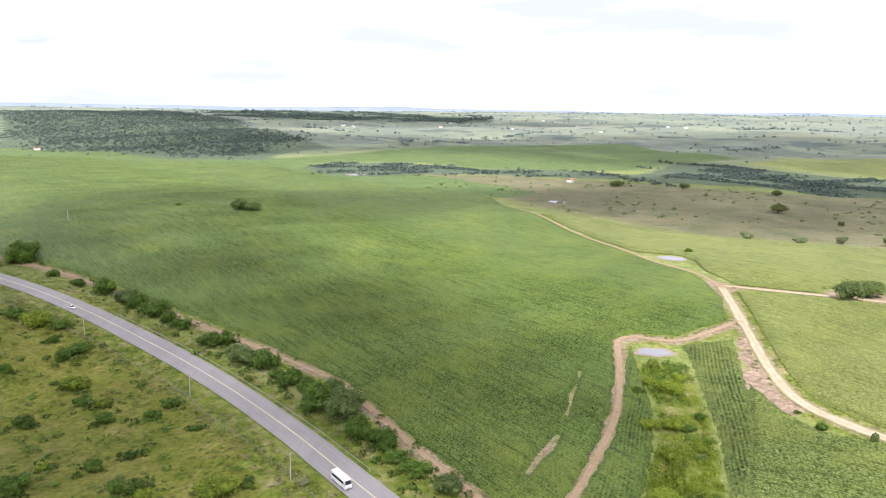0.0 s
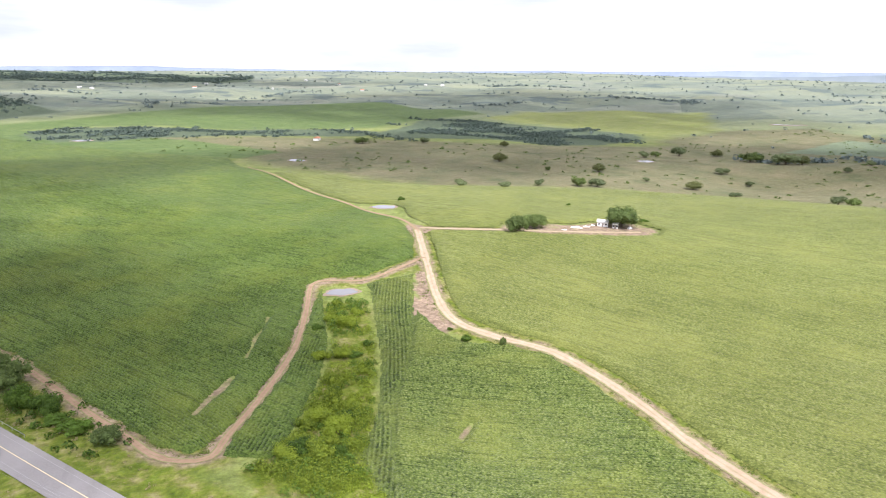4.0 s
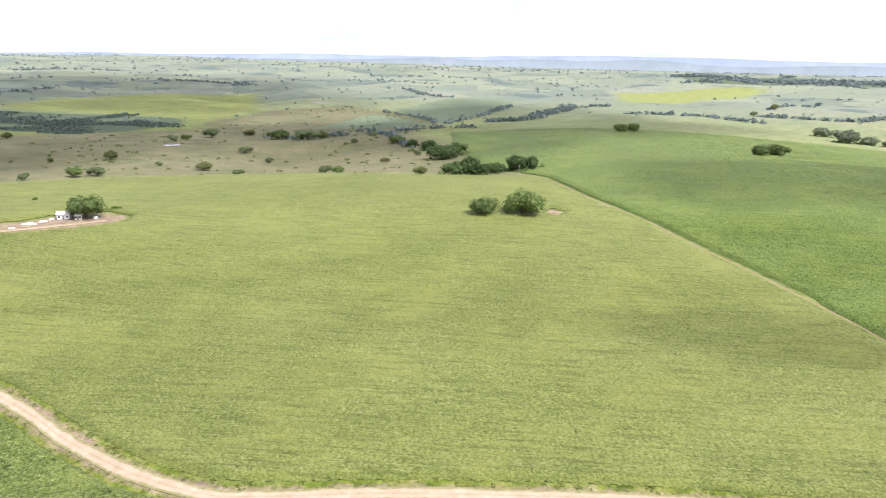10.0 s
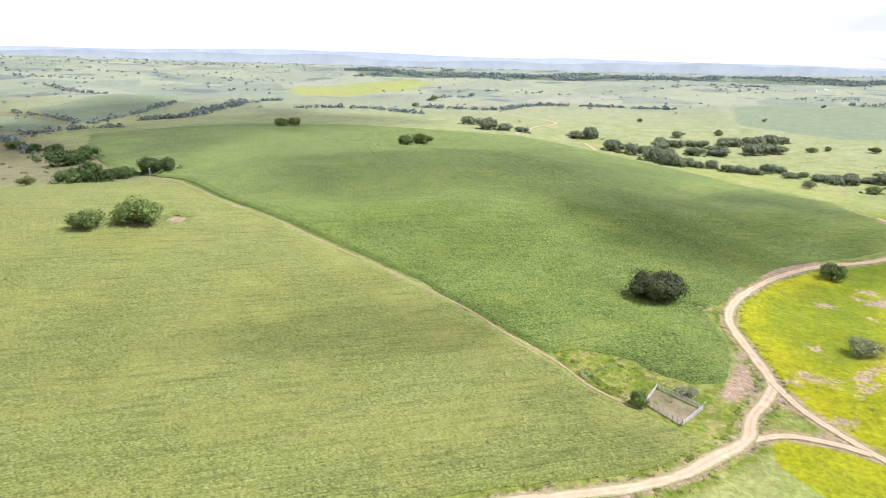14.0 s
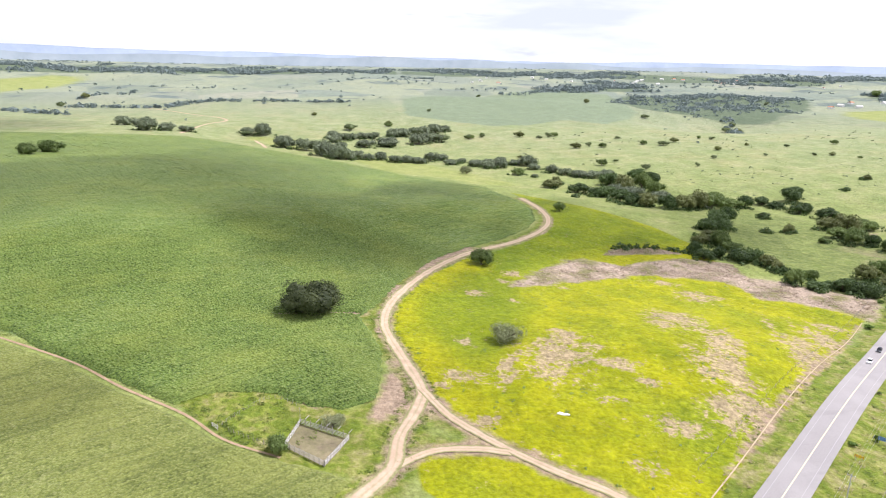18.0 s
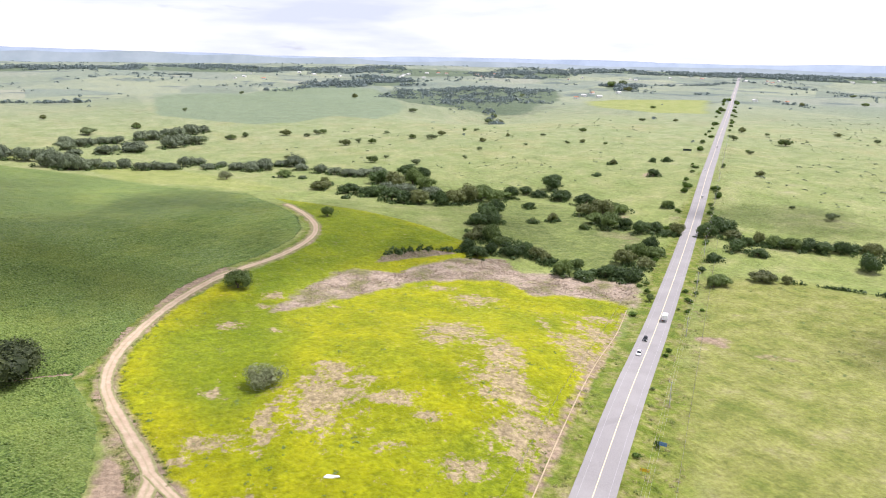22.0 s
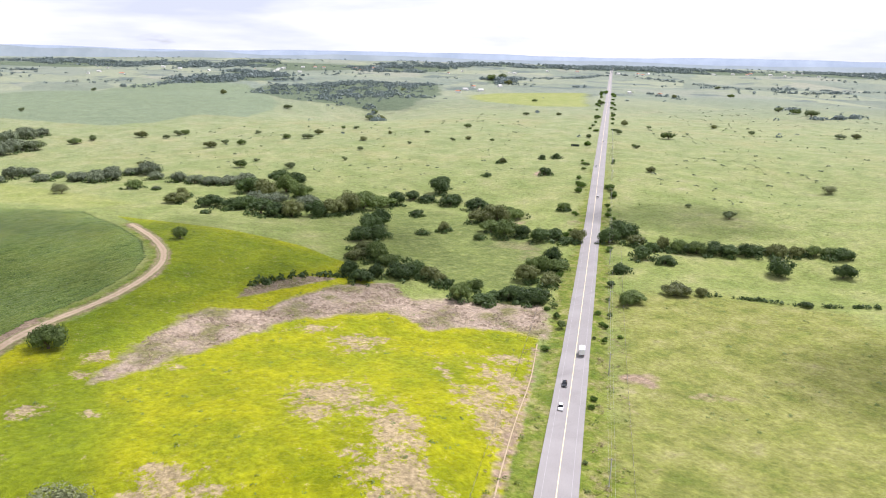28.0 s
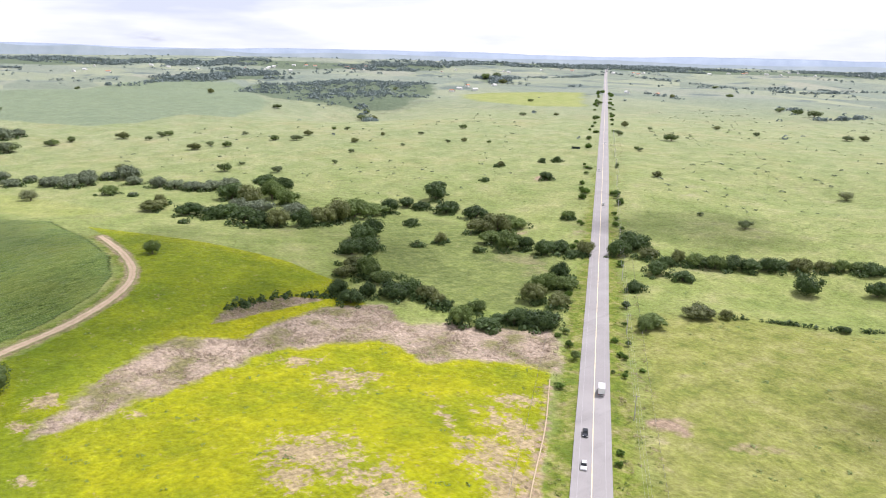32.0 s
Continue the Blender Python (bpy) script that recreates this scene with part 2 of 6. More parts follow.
def track_material(name, a, b, rut):
    s = Mat(name, 0.95)
    n = s.noise(0.35, 7, 0.65)
    c = s.ramp(n, (0.3, a), (0.65, b))
    c = s.mix(s.ramp(s.noise(0.09, 4), (0.45, 0.0), (0.7, 0.6)), c, rut)
    # thin grass down the middle, ragged grass along the edges, wheel ruts between
    side = s.math("ADD", s.attr("side"), s.math("MULTIPLY", s.math("SUBTRACT", s.noise(0.16, 7, 0.72), 0.5), 0.85))
    grass = s.ramp(s.noise(0.8, 6, 0.7), (0.3, (0.14, 0.155, 0.045)), (0.55, (0.235, 0.225, 0.1)), (0.7, (0.31, 0.27, 0.165)))
    c = s.mix(s.ramp(side, (0.0, 0.45), (0.2, 0.0), (0.55, 0.0), (0.8, 0.95)), c, grass)
    return s.done(c, s.noise(1.5, 5), 0.15, 0.6)


def asphalt_material():
    s = Mat("asphalt", 0.8)
    c = s.ramp(s.noise(3.0, 6, 0.7), (0.3, (0.215, 0.2, 0.196)), (0.7, (0.285, 0.266, 0.26)))
    c = s.mix(s.ramp(s.noise(0.07, 4), (0.42, 0.0), (0.66, 0.5)), c, (0.32, 0.3, 0.292))
    c = s.mix(s.ramp(s.noise(0.25, 5, 0.6, s.stretched((1, 0.12, 1), 38)), (0.55, 0.0), (0.72, 0.5)), c, (0.185, 0.172, 0.17))
    return s.done(c, s.noise(9, 3), 0.02, 0.4)


def leaf_material(name, dark, light, dry=None):
    """Foliage: colour varies from spray to spray and from tree to tree; some light comes through."""
    s = Mat(name, 0.6)
    c = s.mix(s.island(), dark, light)
    c = s.mix(s.ramp(s.chance(), (0.0, 0.0), (1.0, 0.5)), c, dry or tuple(v * 1.45 for v in light))
    thru, both = s.nt.nodes.new("ShaderNodeBsdfTranslucent"), s.nt.nodes.new("ShaderNodeMixShader")
    both.inputs["Fac"].default_value = 0.3
    s.link(c, thru.inputs["Color"])
    m = s.done(c)
    s.link(s.bsdf.outputs[0], both.inputs[1]), s.link(thru.outputs[0], both.inputs[2])
    s.link(both.outputs[0], s.nt.nodes["Material Output"].inputs["Surface"])
    return m


def plain(name, color, rough=0.6, metal=0.0, grain=None):
    s = Mat(name, rough)
    s.bsdf.inputs["Metallic"].default_value = metal
    if grain is None:
        return s.done(color)
    n = s.noise(grain, 5, 0.65)
    return s.done(s.mix(n, tuple(v * 0.7 for v in color), tuple(min(1, v * 1.25) for v in color)), n, 0.02, 0.4)


LAND = land_material()
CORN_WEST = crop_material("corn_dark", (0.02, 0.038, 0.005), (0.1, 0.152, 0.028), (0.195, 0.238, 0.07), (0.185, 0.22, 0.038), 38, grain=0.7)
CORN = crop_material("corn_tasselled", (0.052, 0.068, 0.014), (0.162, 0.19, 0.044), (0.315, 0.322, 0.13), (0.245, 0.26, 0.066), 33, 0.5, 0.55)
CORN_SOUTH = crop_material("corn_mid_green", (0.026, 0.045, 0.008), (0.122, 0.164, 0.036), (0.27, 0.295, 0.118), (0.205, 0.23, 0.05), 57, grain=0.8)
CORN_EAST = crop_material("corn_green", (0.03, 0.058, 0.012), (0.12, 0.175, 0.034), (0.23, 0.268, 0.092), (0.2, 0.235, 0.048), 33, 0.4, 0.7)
TRACK = track_material("pale_earth", (0.36, 0.262, 0.18), (0.48, 0.368, 0.265), (0.4, 0.29, 0.2))
TRACK_RED = track_material("red_earth", (0.26, 0.165, 0.11), (0.37, 0.25, 0.17), (0.3, 0.19, 0.125))
ASPHALT = asphalt_material()
LINE_YELLOW = plain("worn_yellow_paint", (0.68, 0.57, 0.36), 0.7, grain=0.5)
LINE_WHITE = plain("worn_white_paint", (0.36, 0.345, 0.34), 0.7, grain=0.5)
BARK = plain("bark", (0.14, 0.11, 0.085), 0.95, grain=2.0)
LEAF = leaf_material("leaf_green", (0.045, 0.075, 0.022), (0.16, 0.215, 0.06))
LEAF_SHRUB = leaf_material("leaf_shrub", (0.026, 0.056, 0.008), (0.108, 0.18, 0.024))
LEAF_PASTURE = leaf_material("leaf_grey_green", (0.085, 0.115, 0.055), (0.185, 0.225, 0.1))
LEAF_DARK = leaf_material("leaf_dark", (0.02, 0.042, 0.014), (0.094, 0.142, 0.044))
LEAF_DEEP = leaf_material("leaf_deep", (0.022, 0.034, 0.012), (0.095, 0.115, 0.042), (0.14, 0.14, 0.05))
LEAF_BRIGHT = leaf_material("leaf_bright", (0.068, 0.115, 0.012), (0.235, 0.295, 0.026))
LEAF_OLIVE = leaf_material("leaf_olive", (0.058, 0.076, 0.024), (0.175, 0.192, 0.068))
LEAF_PALE = leaf_material("leaf_pale", (0.12, 0.14, 0.06), (0.25, 0.27, 0.14))
STRAW = leaf_material("dry_grass", (0.2, 0.165, 0.075), (0.32, 0.27, 0.14), (0.28, 0.24, 0.12))
REED = leaf_material("dead_reed", (0.32, 0.25, 0.185), (0.44, 0.355, 0.27), (0.4, 0.32, 0.24))
# three leaf colours with the grey-blue of distance haze mixed in
LEAF_FAR_HAZED = leaf_material("leaf_far_hazed", (0.112, 0.15, 0.146), (0.17, 0.212, 0.2))
# northern woods: also darker in colour, for cloud shade
LEAF_WOOD_HAZED = leaf_material("leaf_wood_hazed", (0.072, 0.105, 0.088), (0.12, 0.16, 0.13), (0.13, 0.165, 0.13))
LEAF_GREY_HAZED = leaf_material("leaf_grey_hazed", (0.095, 0.122, 0.078), (0.195, 0.228, 0.138))
GRASS = leaf_material("green_grass", (0.08, 0.12, 0.016), (0.165, 0.205, 0.036), (0.2, 0.21, 0.05))
WATER = plain("pond_water", (0.22, 0.215, 0.225), 0.12)
WATER.node_tree.nodes["Principled BSDF"].inputs["Specular IOR Level"].default_value = 0.4

# ---------------------------------------------------------------- lie of the land
BASE = 0.95
HILLS = [  # x, y, radius, height
    (540, -370, 350, -21.4), (1170, -370, 350, -18.9), (624, 56, 220, 21.6), (204, 344, 140, 12), (1296, -832, 140, -27.9),
    (-48, 176, 140, -7.5), (750, 890, 350, -12.8), (618, -298, 90, 8.7), (384, -244, 60, 7.3), (564, 512, 90, -12.8),
    (1140, -28, 60, -11.6), (-168, 584, 220, 8.7), (96, 152, 60, -8.1), (492, -748, 60, -8), (402, 188, 90, 8.2),
    (888, 320, 220, 9.3), (960, -244, 140, -6.3), (1800, -900, 600, 11.5), (1200, 1200, 600, -6.1), (-156, 224, 60, -8.1),
]
RISES = [  # the same, further off
    (384, -532, 60, -5.2), (672, -496, 60, -4.4), (348, 620, 60, -3.9), (-300, 1200, 600, 7.2), (402, 296, 90, 8.1),
    (378, -97, 26, 3.6), (434, -84, 26, -3.6), (402, -170, 12, -1.6), (708, 548, 60, 5.6), (312, -388, 60, -3.5), (60, 584, 60, 4.4), (618, -676, 90, 3.5), (1212, -172, 60, 4.3),
]

RIDGES = [  # hills along the skyline
    (3500, 2900, 700, 14), (2600, 3900, 700, 10),
    (-1250, 2350, 520, 26), (-600, 1900, 330, 16),
]


PONDS = [(85, 263, 9), (140, 415, 10), (118, 718, 13), (-122, 960, 16), (527, 692, 14)]      # x, y, radius of the level bed


def land(x, y):
    """Height of the land without its pond beds."""
    x, y = np.asarray(x, float), np.asarray(y, float)
    z = np.full(np.broadcast(x, y).shape, BASE)
    for a, b, r, h in HILLS + RISES:
        z = z + h * np.exp(-((x - a) ** 2 + (y - b) ** 2) / r ** 2)
    d = np.hypot(x - 130, y + 80)
    s = np.clip((d - 1700) / 2600, 0, 1)
    s = s * s * (3 - 2 * s)
    bear = np.arctan2(x - 130, y + 80)
    swell = 14 * np.sin(3 * bear + 0.6) + 9 * np.sin(7 * bear + d / 700) + 7 * np.sin(d / 190 + 4 * bear)
    roll = np.clip((d - 900) / 900, 0, 1)
    # to the north the plain climbs to the horizon; to the east it falls away behind a low plateau
    east = np.clip((bear - radians(28)) / radians(22), 0, 1)
    fall = np.clip((d - 3000) / 1200, 0, 1)
    far = 77 - 35 * east * fall * fall * (3 - 2 * fall)
    z = z * (1 - s) + s * (far + 0.4 * swell) + roll * (1 - s) * 0.45 * swell
    # rolling folds beyond the near fields, level along the straight road
    aside = np.abs((x - 307) * 0.7910 + (y + 240) * 0.6118)
    fold = np.sin(x / 118 + 1.4 * np.sin(y / 170)) * np.sin(y / 96 + 1.2 * np.sin(x / 210)) + 0.45 * np.sin((x - 0.6 * y) / 61)
    z = z + 5.5 * fold * np.clip((d - 1250) / 600, 0, 1) * np.clip((aside - 70) / 260, 0, 1) * (1 - 0.6 * s)
    for a, b, r, h in RIDGES:
        z = z + h * np.exp(-((x - a) ** 2 + (y - b) ** 2) / r ** 2)
    return z


BEDS = [(a, b, r, float(land(a, b))) for a, b, r in PONDS]


def ground(x, y):
    """Height of the land at x, y (numbers or arrays)."""
    x, y = np.asarray(x, float), np.asarray(y, float)
    z = land(x, y)
    for a, b, r, level in BEDS:
        w = np.exp(-(((x - a) ** 2 + (y - b) ** 2) / r ** 2) ** 2)
        z = z * (1 - w) + level * w
    return z


def inside(px, py, poly):
    """Signed distance in metres to the edge of a polygon, positive inside."""
    px, py = np.asarray(px, float), np.asarray(py, float)
    best = np.full(px.shape, 1e9)
    odd = np.zeros(px.shape, bool)
    for (x0, y0), (x1, y1) in zip(poly, poly[1:] + poly[:1]):
        dx, dy = x1 - x0, y1 - y0
        t = np.clip(((px - x0) * dx + (py - y0) * dy) / max(dx * dx + dy * dy, 1e-9), 0, 1)
        best = np.minimum(best, np.hypot(px - x0 - t * dx, py - y0 - t * dy))
        if y0 != y1:
            odd ^= ((y0 > py) != (y1 > py)) & (px < (x1 - x0) * (py - y0) / (y1 - y0) + x0)
    return np.where(odd, best, -best)


def smooth_line(pts, step):
    """Points every step metres along a soft curve through pts, with their directions."""
    p = [Vector((a, b, 0)) for a, b in pts]
    p = [p[0] * 2 - p[1]] + p + [p[-1] * 2 - p[-2]]
    out = []
    for i in range(1, len(p) - 2):
        n = max(1, int((p[i + 1] - p[i]).length / step))
        for k in range(n):
            t = k / n
            a, b, c, d = p[i - 1], p[i], p[i + 1], p[i + 2]
            out.append(0.5 * (2 * b + (c - a) * t + (2 * a - 5 * b + 4 * c - d) * t * t + (3 * b - 3 * c + d - a) * t ** 3))
    out.append(p[-2])
    xy = np.array([(v.x, v.y) for v in out])
    tan = np.gradient(xy, axis=0)
    tan /= np.maximum(np.linalg.norm(tan, axis=1), 1e-6)[:, None]
    return xy, tan


def mesh_from(name, verts, faces, material, smooth=True):
    me = bpy.data.meshes.new(name)
    me.from_pydata([tuple(v) for v in verts], [], faces)
    me.materials.append(material)
    if smooth:
        me.polygons.foreach_set("use_smooth", [True] * len(me.polygons))
    me.update()
    return me


def grid_mesh(name, X, Y, Z, material, keep=None):
    """A sheet over a grid of points; keep marks the cells that stay."""
    n, m = X.shape
    idx = np.arange(n * m).reshape(n, m)
    q = np.stack([idx[:-1, :-1], idx[1:, :-1], idx[1:, 1:], idx[:-1, 1:]], -1).reshape(-1, 4)
    if keep is not None:
        q = q[keep.ravel()]
    used, inv = np.unique(q, return_inverse=True)
    q = inv.reshape(-1, 4)
    co = np.stack([X.ravel(), Y.ravel(), Z.ravel()], -1)[used]
    me = bpy.data.meshes.new(name)
    me.vertices.add(len(co)), me.loops.add(q.size), me.polygons.add(len(q))
    me.vertices.foreach_set("co", co.ravel())
    me.loops.foreach_set("vertex_index", q.ravel().astype(np.int32))
    me.polygons.foreach_set("loop_start", np.arange(0, q.size, 4, dtype=np.int32))
    me.polygons.foreach_set("loop_total", np.full(len(q), 4, dtype=np.int32))
    me.polygons.foreach_set("use_smooth", np.ones(len(q), bool))
    me.update(calc_edges=True)
    me.validate()
    me.materials.append(material)
    return me, used, co


def ribbon(name, pts, width, material, lift=0.12, wobble=0.0, step=4.0, crown=0.0, across=9, seed=0):
    """A track or road draped over the land along pts."""
    xy, tan = smooth_line(pts, step)
    nor = np.stack([-tan[:, 1], tan[:, 0]], -1)
    rng = np.random.RandomState(seed)
    s = np.linspace(-0.5, 0.5, across)
    k = len(xy)
    edge = 1 + wobble * np.convolve(rng.randn(k + 4), np.ones(5) / 2.2, "valid")[:k] if wobble else np.ones(k)
    P = xy[:, None, :] + nor[:, None, :] * (s[None, :] * width * edge[:, None])[..., None]
    mid = ground(P[..., 0], P[..., 1])
    Z = mid + lift + crown * (1 - (2 * s[None, :]) ** 2)
    me, _, _ = grid_mesh(name, P[..., 0], P[..., 1], Z, material)
    me.flip_normals()
    at = me.attributes.new("side", "FLOAT", "POINT")
    at.data.foreach_set("value", np.ascontiguousarray(np.tile(np.abs(2 * s), k), dtype=np.float32))
    return new(name, me)

# ---------------------------------------------------------------- plan: lines and outlines, in metres
ROAD = [(-900, 640), (-520, 500), (-330, 415), (-237, 360), (-184, 325), (-126, 283), (-90, 252), (-52, 212), (-20, 173),
        (90, 35), (200, -104), (307, -240), (386, -342), (546, -550), (774, -846), (1325, -1562), (1750, -2113), (2500, -3090)]
DIRT_ROAD = [(141, 340), (129, 281), (122, 243), (122, 221), (131, 205), (143, 191), (149, 180), (154, 160), (156, 138), (156, 120),
             (157, 105), (159, 88), (165, 68), (174, 56), (195, 33), (232, -14), (265, -63), (271, -74), (280, -91), (290, -104), (301, -113),
             (315, -124), (330, -128), (347, -136), (359, -139), (377, -137), (401, -134), (420, -134), (445, -141), (480, -159), (508, -178),
             (530, -198), (551, -228), (572, -251), (594, -265), (625, -271), (685, -274)]
DIRT_LINK = [(315, -124), (322, -136), (322, -148), (319, -157)]
DIRT_SPUR = [(359, -139), (342, -144), (331, -150), (319, -158), (308, -167), (296, -178), (272, -190)]
HOUSE_LANE = [(143, 342), (161, 331), (183, 320), (212, 308), (243, 301), (258, 299)]
POND_LANE = [(141, 336), (139, 370), (127, 405), (118, 459), (99, 527), (79, 602), (65, 660)]
GULLY_LANE = [(130, 291), (111, 279), (96, 273), (82, 279), (74, 277), (68, 250), (61, 223), (53, 204), (44, 186), (35, 169), (30, 158),
              (22, 158), (15, 163), (8, 174), (-3, 190), (-15, 209), (-36, 241), (-51, 256), (-85, 283), (-125, 311), (-169, 343), (-216, 376), (-300, 425)]
FIELD_PATH = [(414, -353), (390, -324), (366, -292), (332, -249), (301, -211), (281, -186), (268, -168)]
HILL_TRACK = [(1115, 53), (1171, 49), (1248, 36), (1306, 14), (1357, 32), (1392, 68), (1464, 124), (1524, 172)]
CREEK_TRACK = [(1157, -34), (1038, -48), (1005, -56), (971, -62)]
TERRACE = [(427, -124), (430, -104), (431, -92)]
LINE_TRACK = [(322, -96), (332, -81), (346, -69), (363, -49), (380, -31), (397, -6), (414, 21), (430, 50), (452, 85), (480, 137), (524, 193)]
FIELD_WEST = [(-1200, 1500), (-596, 1254), (-275, 1104), (-195, 974), (-57, 814), (51, 735), (62, 655), (77.5, 602), (97.5, 527), (116.5, 459), (125.5, 405), (136.5, 370), (137, 352),
              (133, 320), (125, 293), (99, 279), (80, 284), (71, 277), (66, 250), (58.5, 224), (50.5, 204), (41.5, 186), (33, 170), (25, 161),
              (17, 167), (8, 180), (-8, 203), (-33, 243), (-48, 258), (-82, 287), (-122, 316), (-166, 348), (-216, 382), (-340, 450), (-560, 540), (-1000, 720)]
FIELD_STRIP = [(77, 270), (70.5, 250), (63.5, 225), (55.5, 204), (46.5, 187), (37.5, 170), (33, 158), (46, 154), (52, 166), (61, 187), (68, 205), (72, 224), (74, 240)]
SOUTH_ROWS = [(97, 268), (119, 271), (110, 238), (103, 212), (97, 196), (88, 178), (80, 150), (77, 128), (84, 88), (75, 95), (70, 150),
              (80, 172), (87, 196), (92, 225), (97, 260)]      # rows along the gully
FIELD_SOUTH = [(110.5, 234), (113, 217), (120, 203), (134, 196), (145, 183), (149, 160), (151, 138), (151, 120), (152, 104), (153, 88),
               (159, 68), (168, 54), (190, 29), (227, -18), (258, -65), (262, -76), (255, -90), (240, -115), (183, -42), (121, 37), (85, 88),
               (76, 128), (79, 150), (87, 178), (96, 196), (102, 212)]
FIELD_MIDDLE = [(150, 342), (145, 375), (150, 405), (148, 425), (125, 442), (120, 465), (101.5, 530), (82, 605), (110, 625), (204, 525), (247, 510), (358, 473),
                (423, 417), (489, 284), (508, 258), (528, 205), (521, 192), (477, 140), (449, 88), (427, 53), (412.5, 23), (395.5, -4), (378, -29.5),
                (361, -47.5), (344, -67.5), (330.5, -79.5), (320, -96.5), (313, -109), (307, -115), (290, -104), (280, -91), (271, -74), (265, -63), (232, -14),
                (195, 33), (174, 56), (165, 68), (159, 88), (157, 105), (156, 120), (156, 138), (154, 160), (149, 180), (143, 191), (131, 205),
                (122, 221), (122, 243), (129, 281), (138, 322), (147, 334)]
YARD = [(176, 322), (205, 304), (240, 292), (262, 290), (272, 300), (268, 318), (250, 326), (225, 322), (208, 330), (190, 332)]
FIELD_EAST = [(528, 190), (482, 135), (455, 83), (434, 48), (418, 19), (402, -7), (386, -22), (366, -49), (352, -65), (358, -76), (357, -84), (355, -93), (348, -103), (346, -114),
              (352, -123), (370, -127), (385, -129), (400, -128), (412, -126), (424, -124), (440, -134), (466, -145), (493, -160), (514, -173), (537, -195), (558, -223), (579, -245), (599, -258), (630, -265), (679, -267), (750, -262), (800, -200),
              (860, -160), (960, -60), (1060, 40), (1020, 250), (950, 400), (830, 520), (680, 400), (560, 270)]
FIELD_YELLOW = [(725, -275), (659, -304), (590, -339), (545, -350), (500, -340), (440, -362), (421, -362), (359, -287), (318, -233), (292, -201), (276, -183),
                (296, -176), (308, -165), (319, -156), (331, -147), (345, -141), (360, -142), (377, -140), (401, -137), (420, -137), (445, -144), (480, -163),
                (506, -182), (527, -202), (548, -231), (570, -256), (594, -269), (625, -275), (685, -277)]
YELLOW_CORNER = [(319, -131), (325, -137), (325, -148), (319, -160), (300, -173), (280, -186), (268, -178), (290, -140), (305, -130)]
DRY_PATCHES = [  # x, y, length, width, turn
    (379, -192, 14, 20, 65), (409, -256, 14, 18, 80), (455, -294, 11, 12, 70), (358, -245, 10, 22, 78), (330, -236, 14, 17, 74), (326, -211, 7, 6, 71), (337, -154, 5, 4, 71),
    (368, -155, 8, 5, 71), (362, -146, 3, 3, 74), (367, -209, 8, 5, 67), (352, -215, 4, 4, 69), (391, -314, 7, 24, 75), (399, -162, 4, 6, 80), (382, -207, 4, 5, 63),
    (344, -198, 5, 3, 69), (317, -164, 3, 3, 70),
]
DRY_SPOTS = [  # the same, smaller
    (308, -192, 5, 5, 70), (370, -170, 4, 15, 67), (377, -257, 8, 28, 60), (400, -297, 2, 34, 64), (372, -291, 9, 26, 64), (396, -202, 8, 4, 47), (490, -209, 5, 6, 60),
    (478, -201, 4, 5, 59), (458, -181, 5, 6, 59), (445, -195, 3, 3, 54), (403, -200, 4, 3, 47), (468, -228, 4, 4, 54), (479, -289, 9, 5, 59), (409, -332, 7, 6, 56),
]
# greener end of the yellow field; shade there is part of its colour
GREEN_SHADED = [(545, -195), (571, -209), (613, -262), (730, -275), (651, -301), (559, -351), (543, -321), (541, -287), (526, -259), (503, -230), (480, -196)]
HOLLOW = [(496, -190), (474, -212), (440, -205), (417, -196), (396, -188), (385, -178), (372, -160), (392, -150), (412, -146), (440, -150), (470, -166)]      # greener ground round the pale tree, the dip's shadow put into its colour
DIP_DARK = [(409, -183), (404, -176), (399, -170), (397, -162), (390, -160), (383, -164), (386, -172), (392, -178), (399, -185)]
OLIVE = [(437, -430), (407, -468), (353, -490), (250, -420), (250, -240), (300, -262), (350, -322), (390, -372)]
REEDS = [(468, -200), (501, -229), (521, -257), (509, -279), (514, -293), (524, -322), (513, -351), (488, -345), (479, -363), (443, -391), (417, -360),
         (432, -356), (447, -341), (450, -327), (477, -328), (488, -311), (492, -289), (488, -265), (478, -240)]
REEDS_EDGE = [(527, -275), (538, -286), (542, -315), (532, -329), (530, -303), (527, -282)]
GULLY = [(77, 255), (76, 249), (74, 224), (70, 205), (63, 188), (54, 168), (46, 150), (60, 120), (75, 100), (70, 150), (78, 172), (85, 196), (90, 225), (93, 250)]
SCRUB = [(-60, 205), (-100, 245), (-140, 280), (-190, 315), (-260, 355), (-600, 480), (-700, 100), (-200, -300), (150, -80), (60, 50), (-30, 168)]
NORTH_DRY = [(-60, 830), (60, 740), (110, 630), (210, 525), (360, 480), (428, 420), (495, 290), (530, 215), (600, 300), (700, 420), (800, 560), (960, 640), (1090, 850), (1150, 1050), (980, 1100), (770, 990),
             (700, 900), (400, 900), (100, 980), (-100, 1010)]
LIME_FIELD = [(1459, -1230), (1319, -1462), (1087, -1195), (1146, -1123), (1296, -1118), (1370, -1151)]
GULLY_FOOT = [(36, 150), (40, 152), (45, 153), (49, 164), (64, 158), (67, 147), (61, 134), (60, 130), (42, 136)]
NORTH_EDGE = [(-1200, 1490), (-596, 1244), (-275, 1094), (-195, 964), (-57, 804), (60, 735), (110, 800), (0, 950), (-150, 1060), (-230, 1140), (-300, 1230), (-560, 1400), (-1100, 1700)]
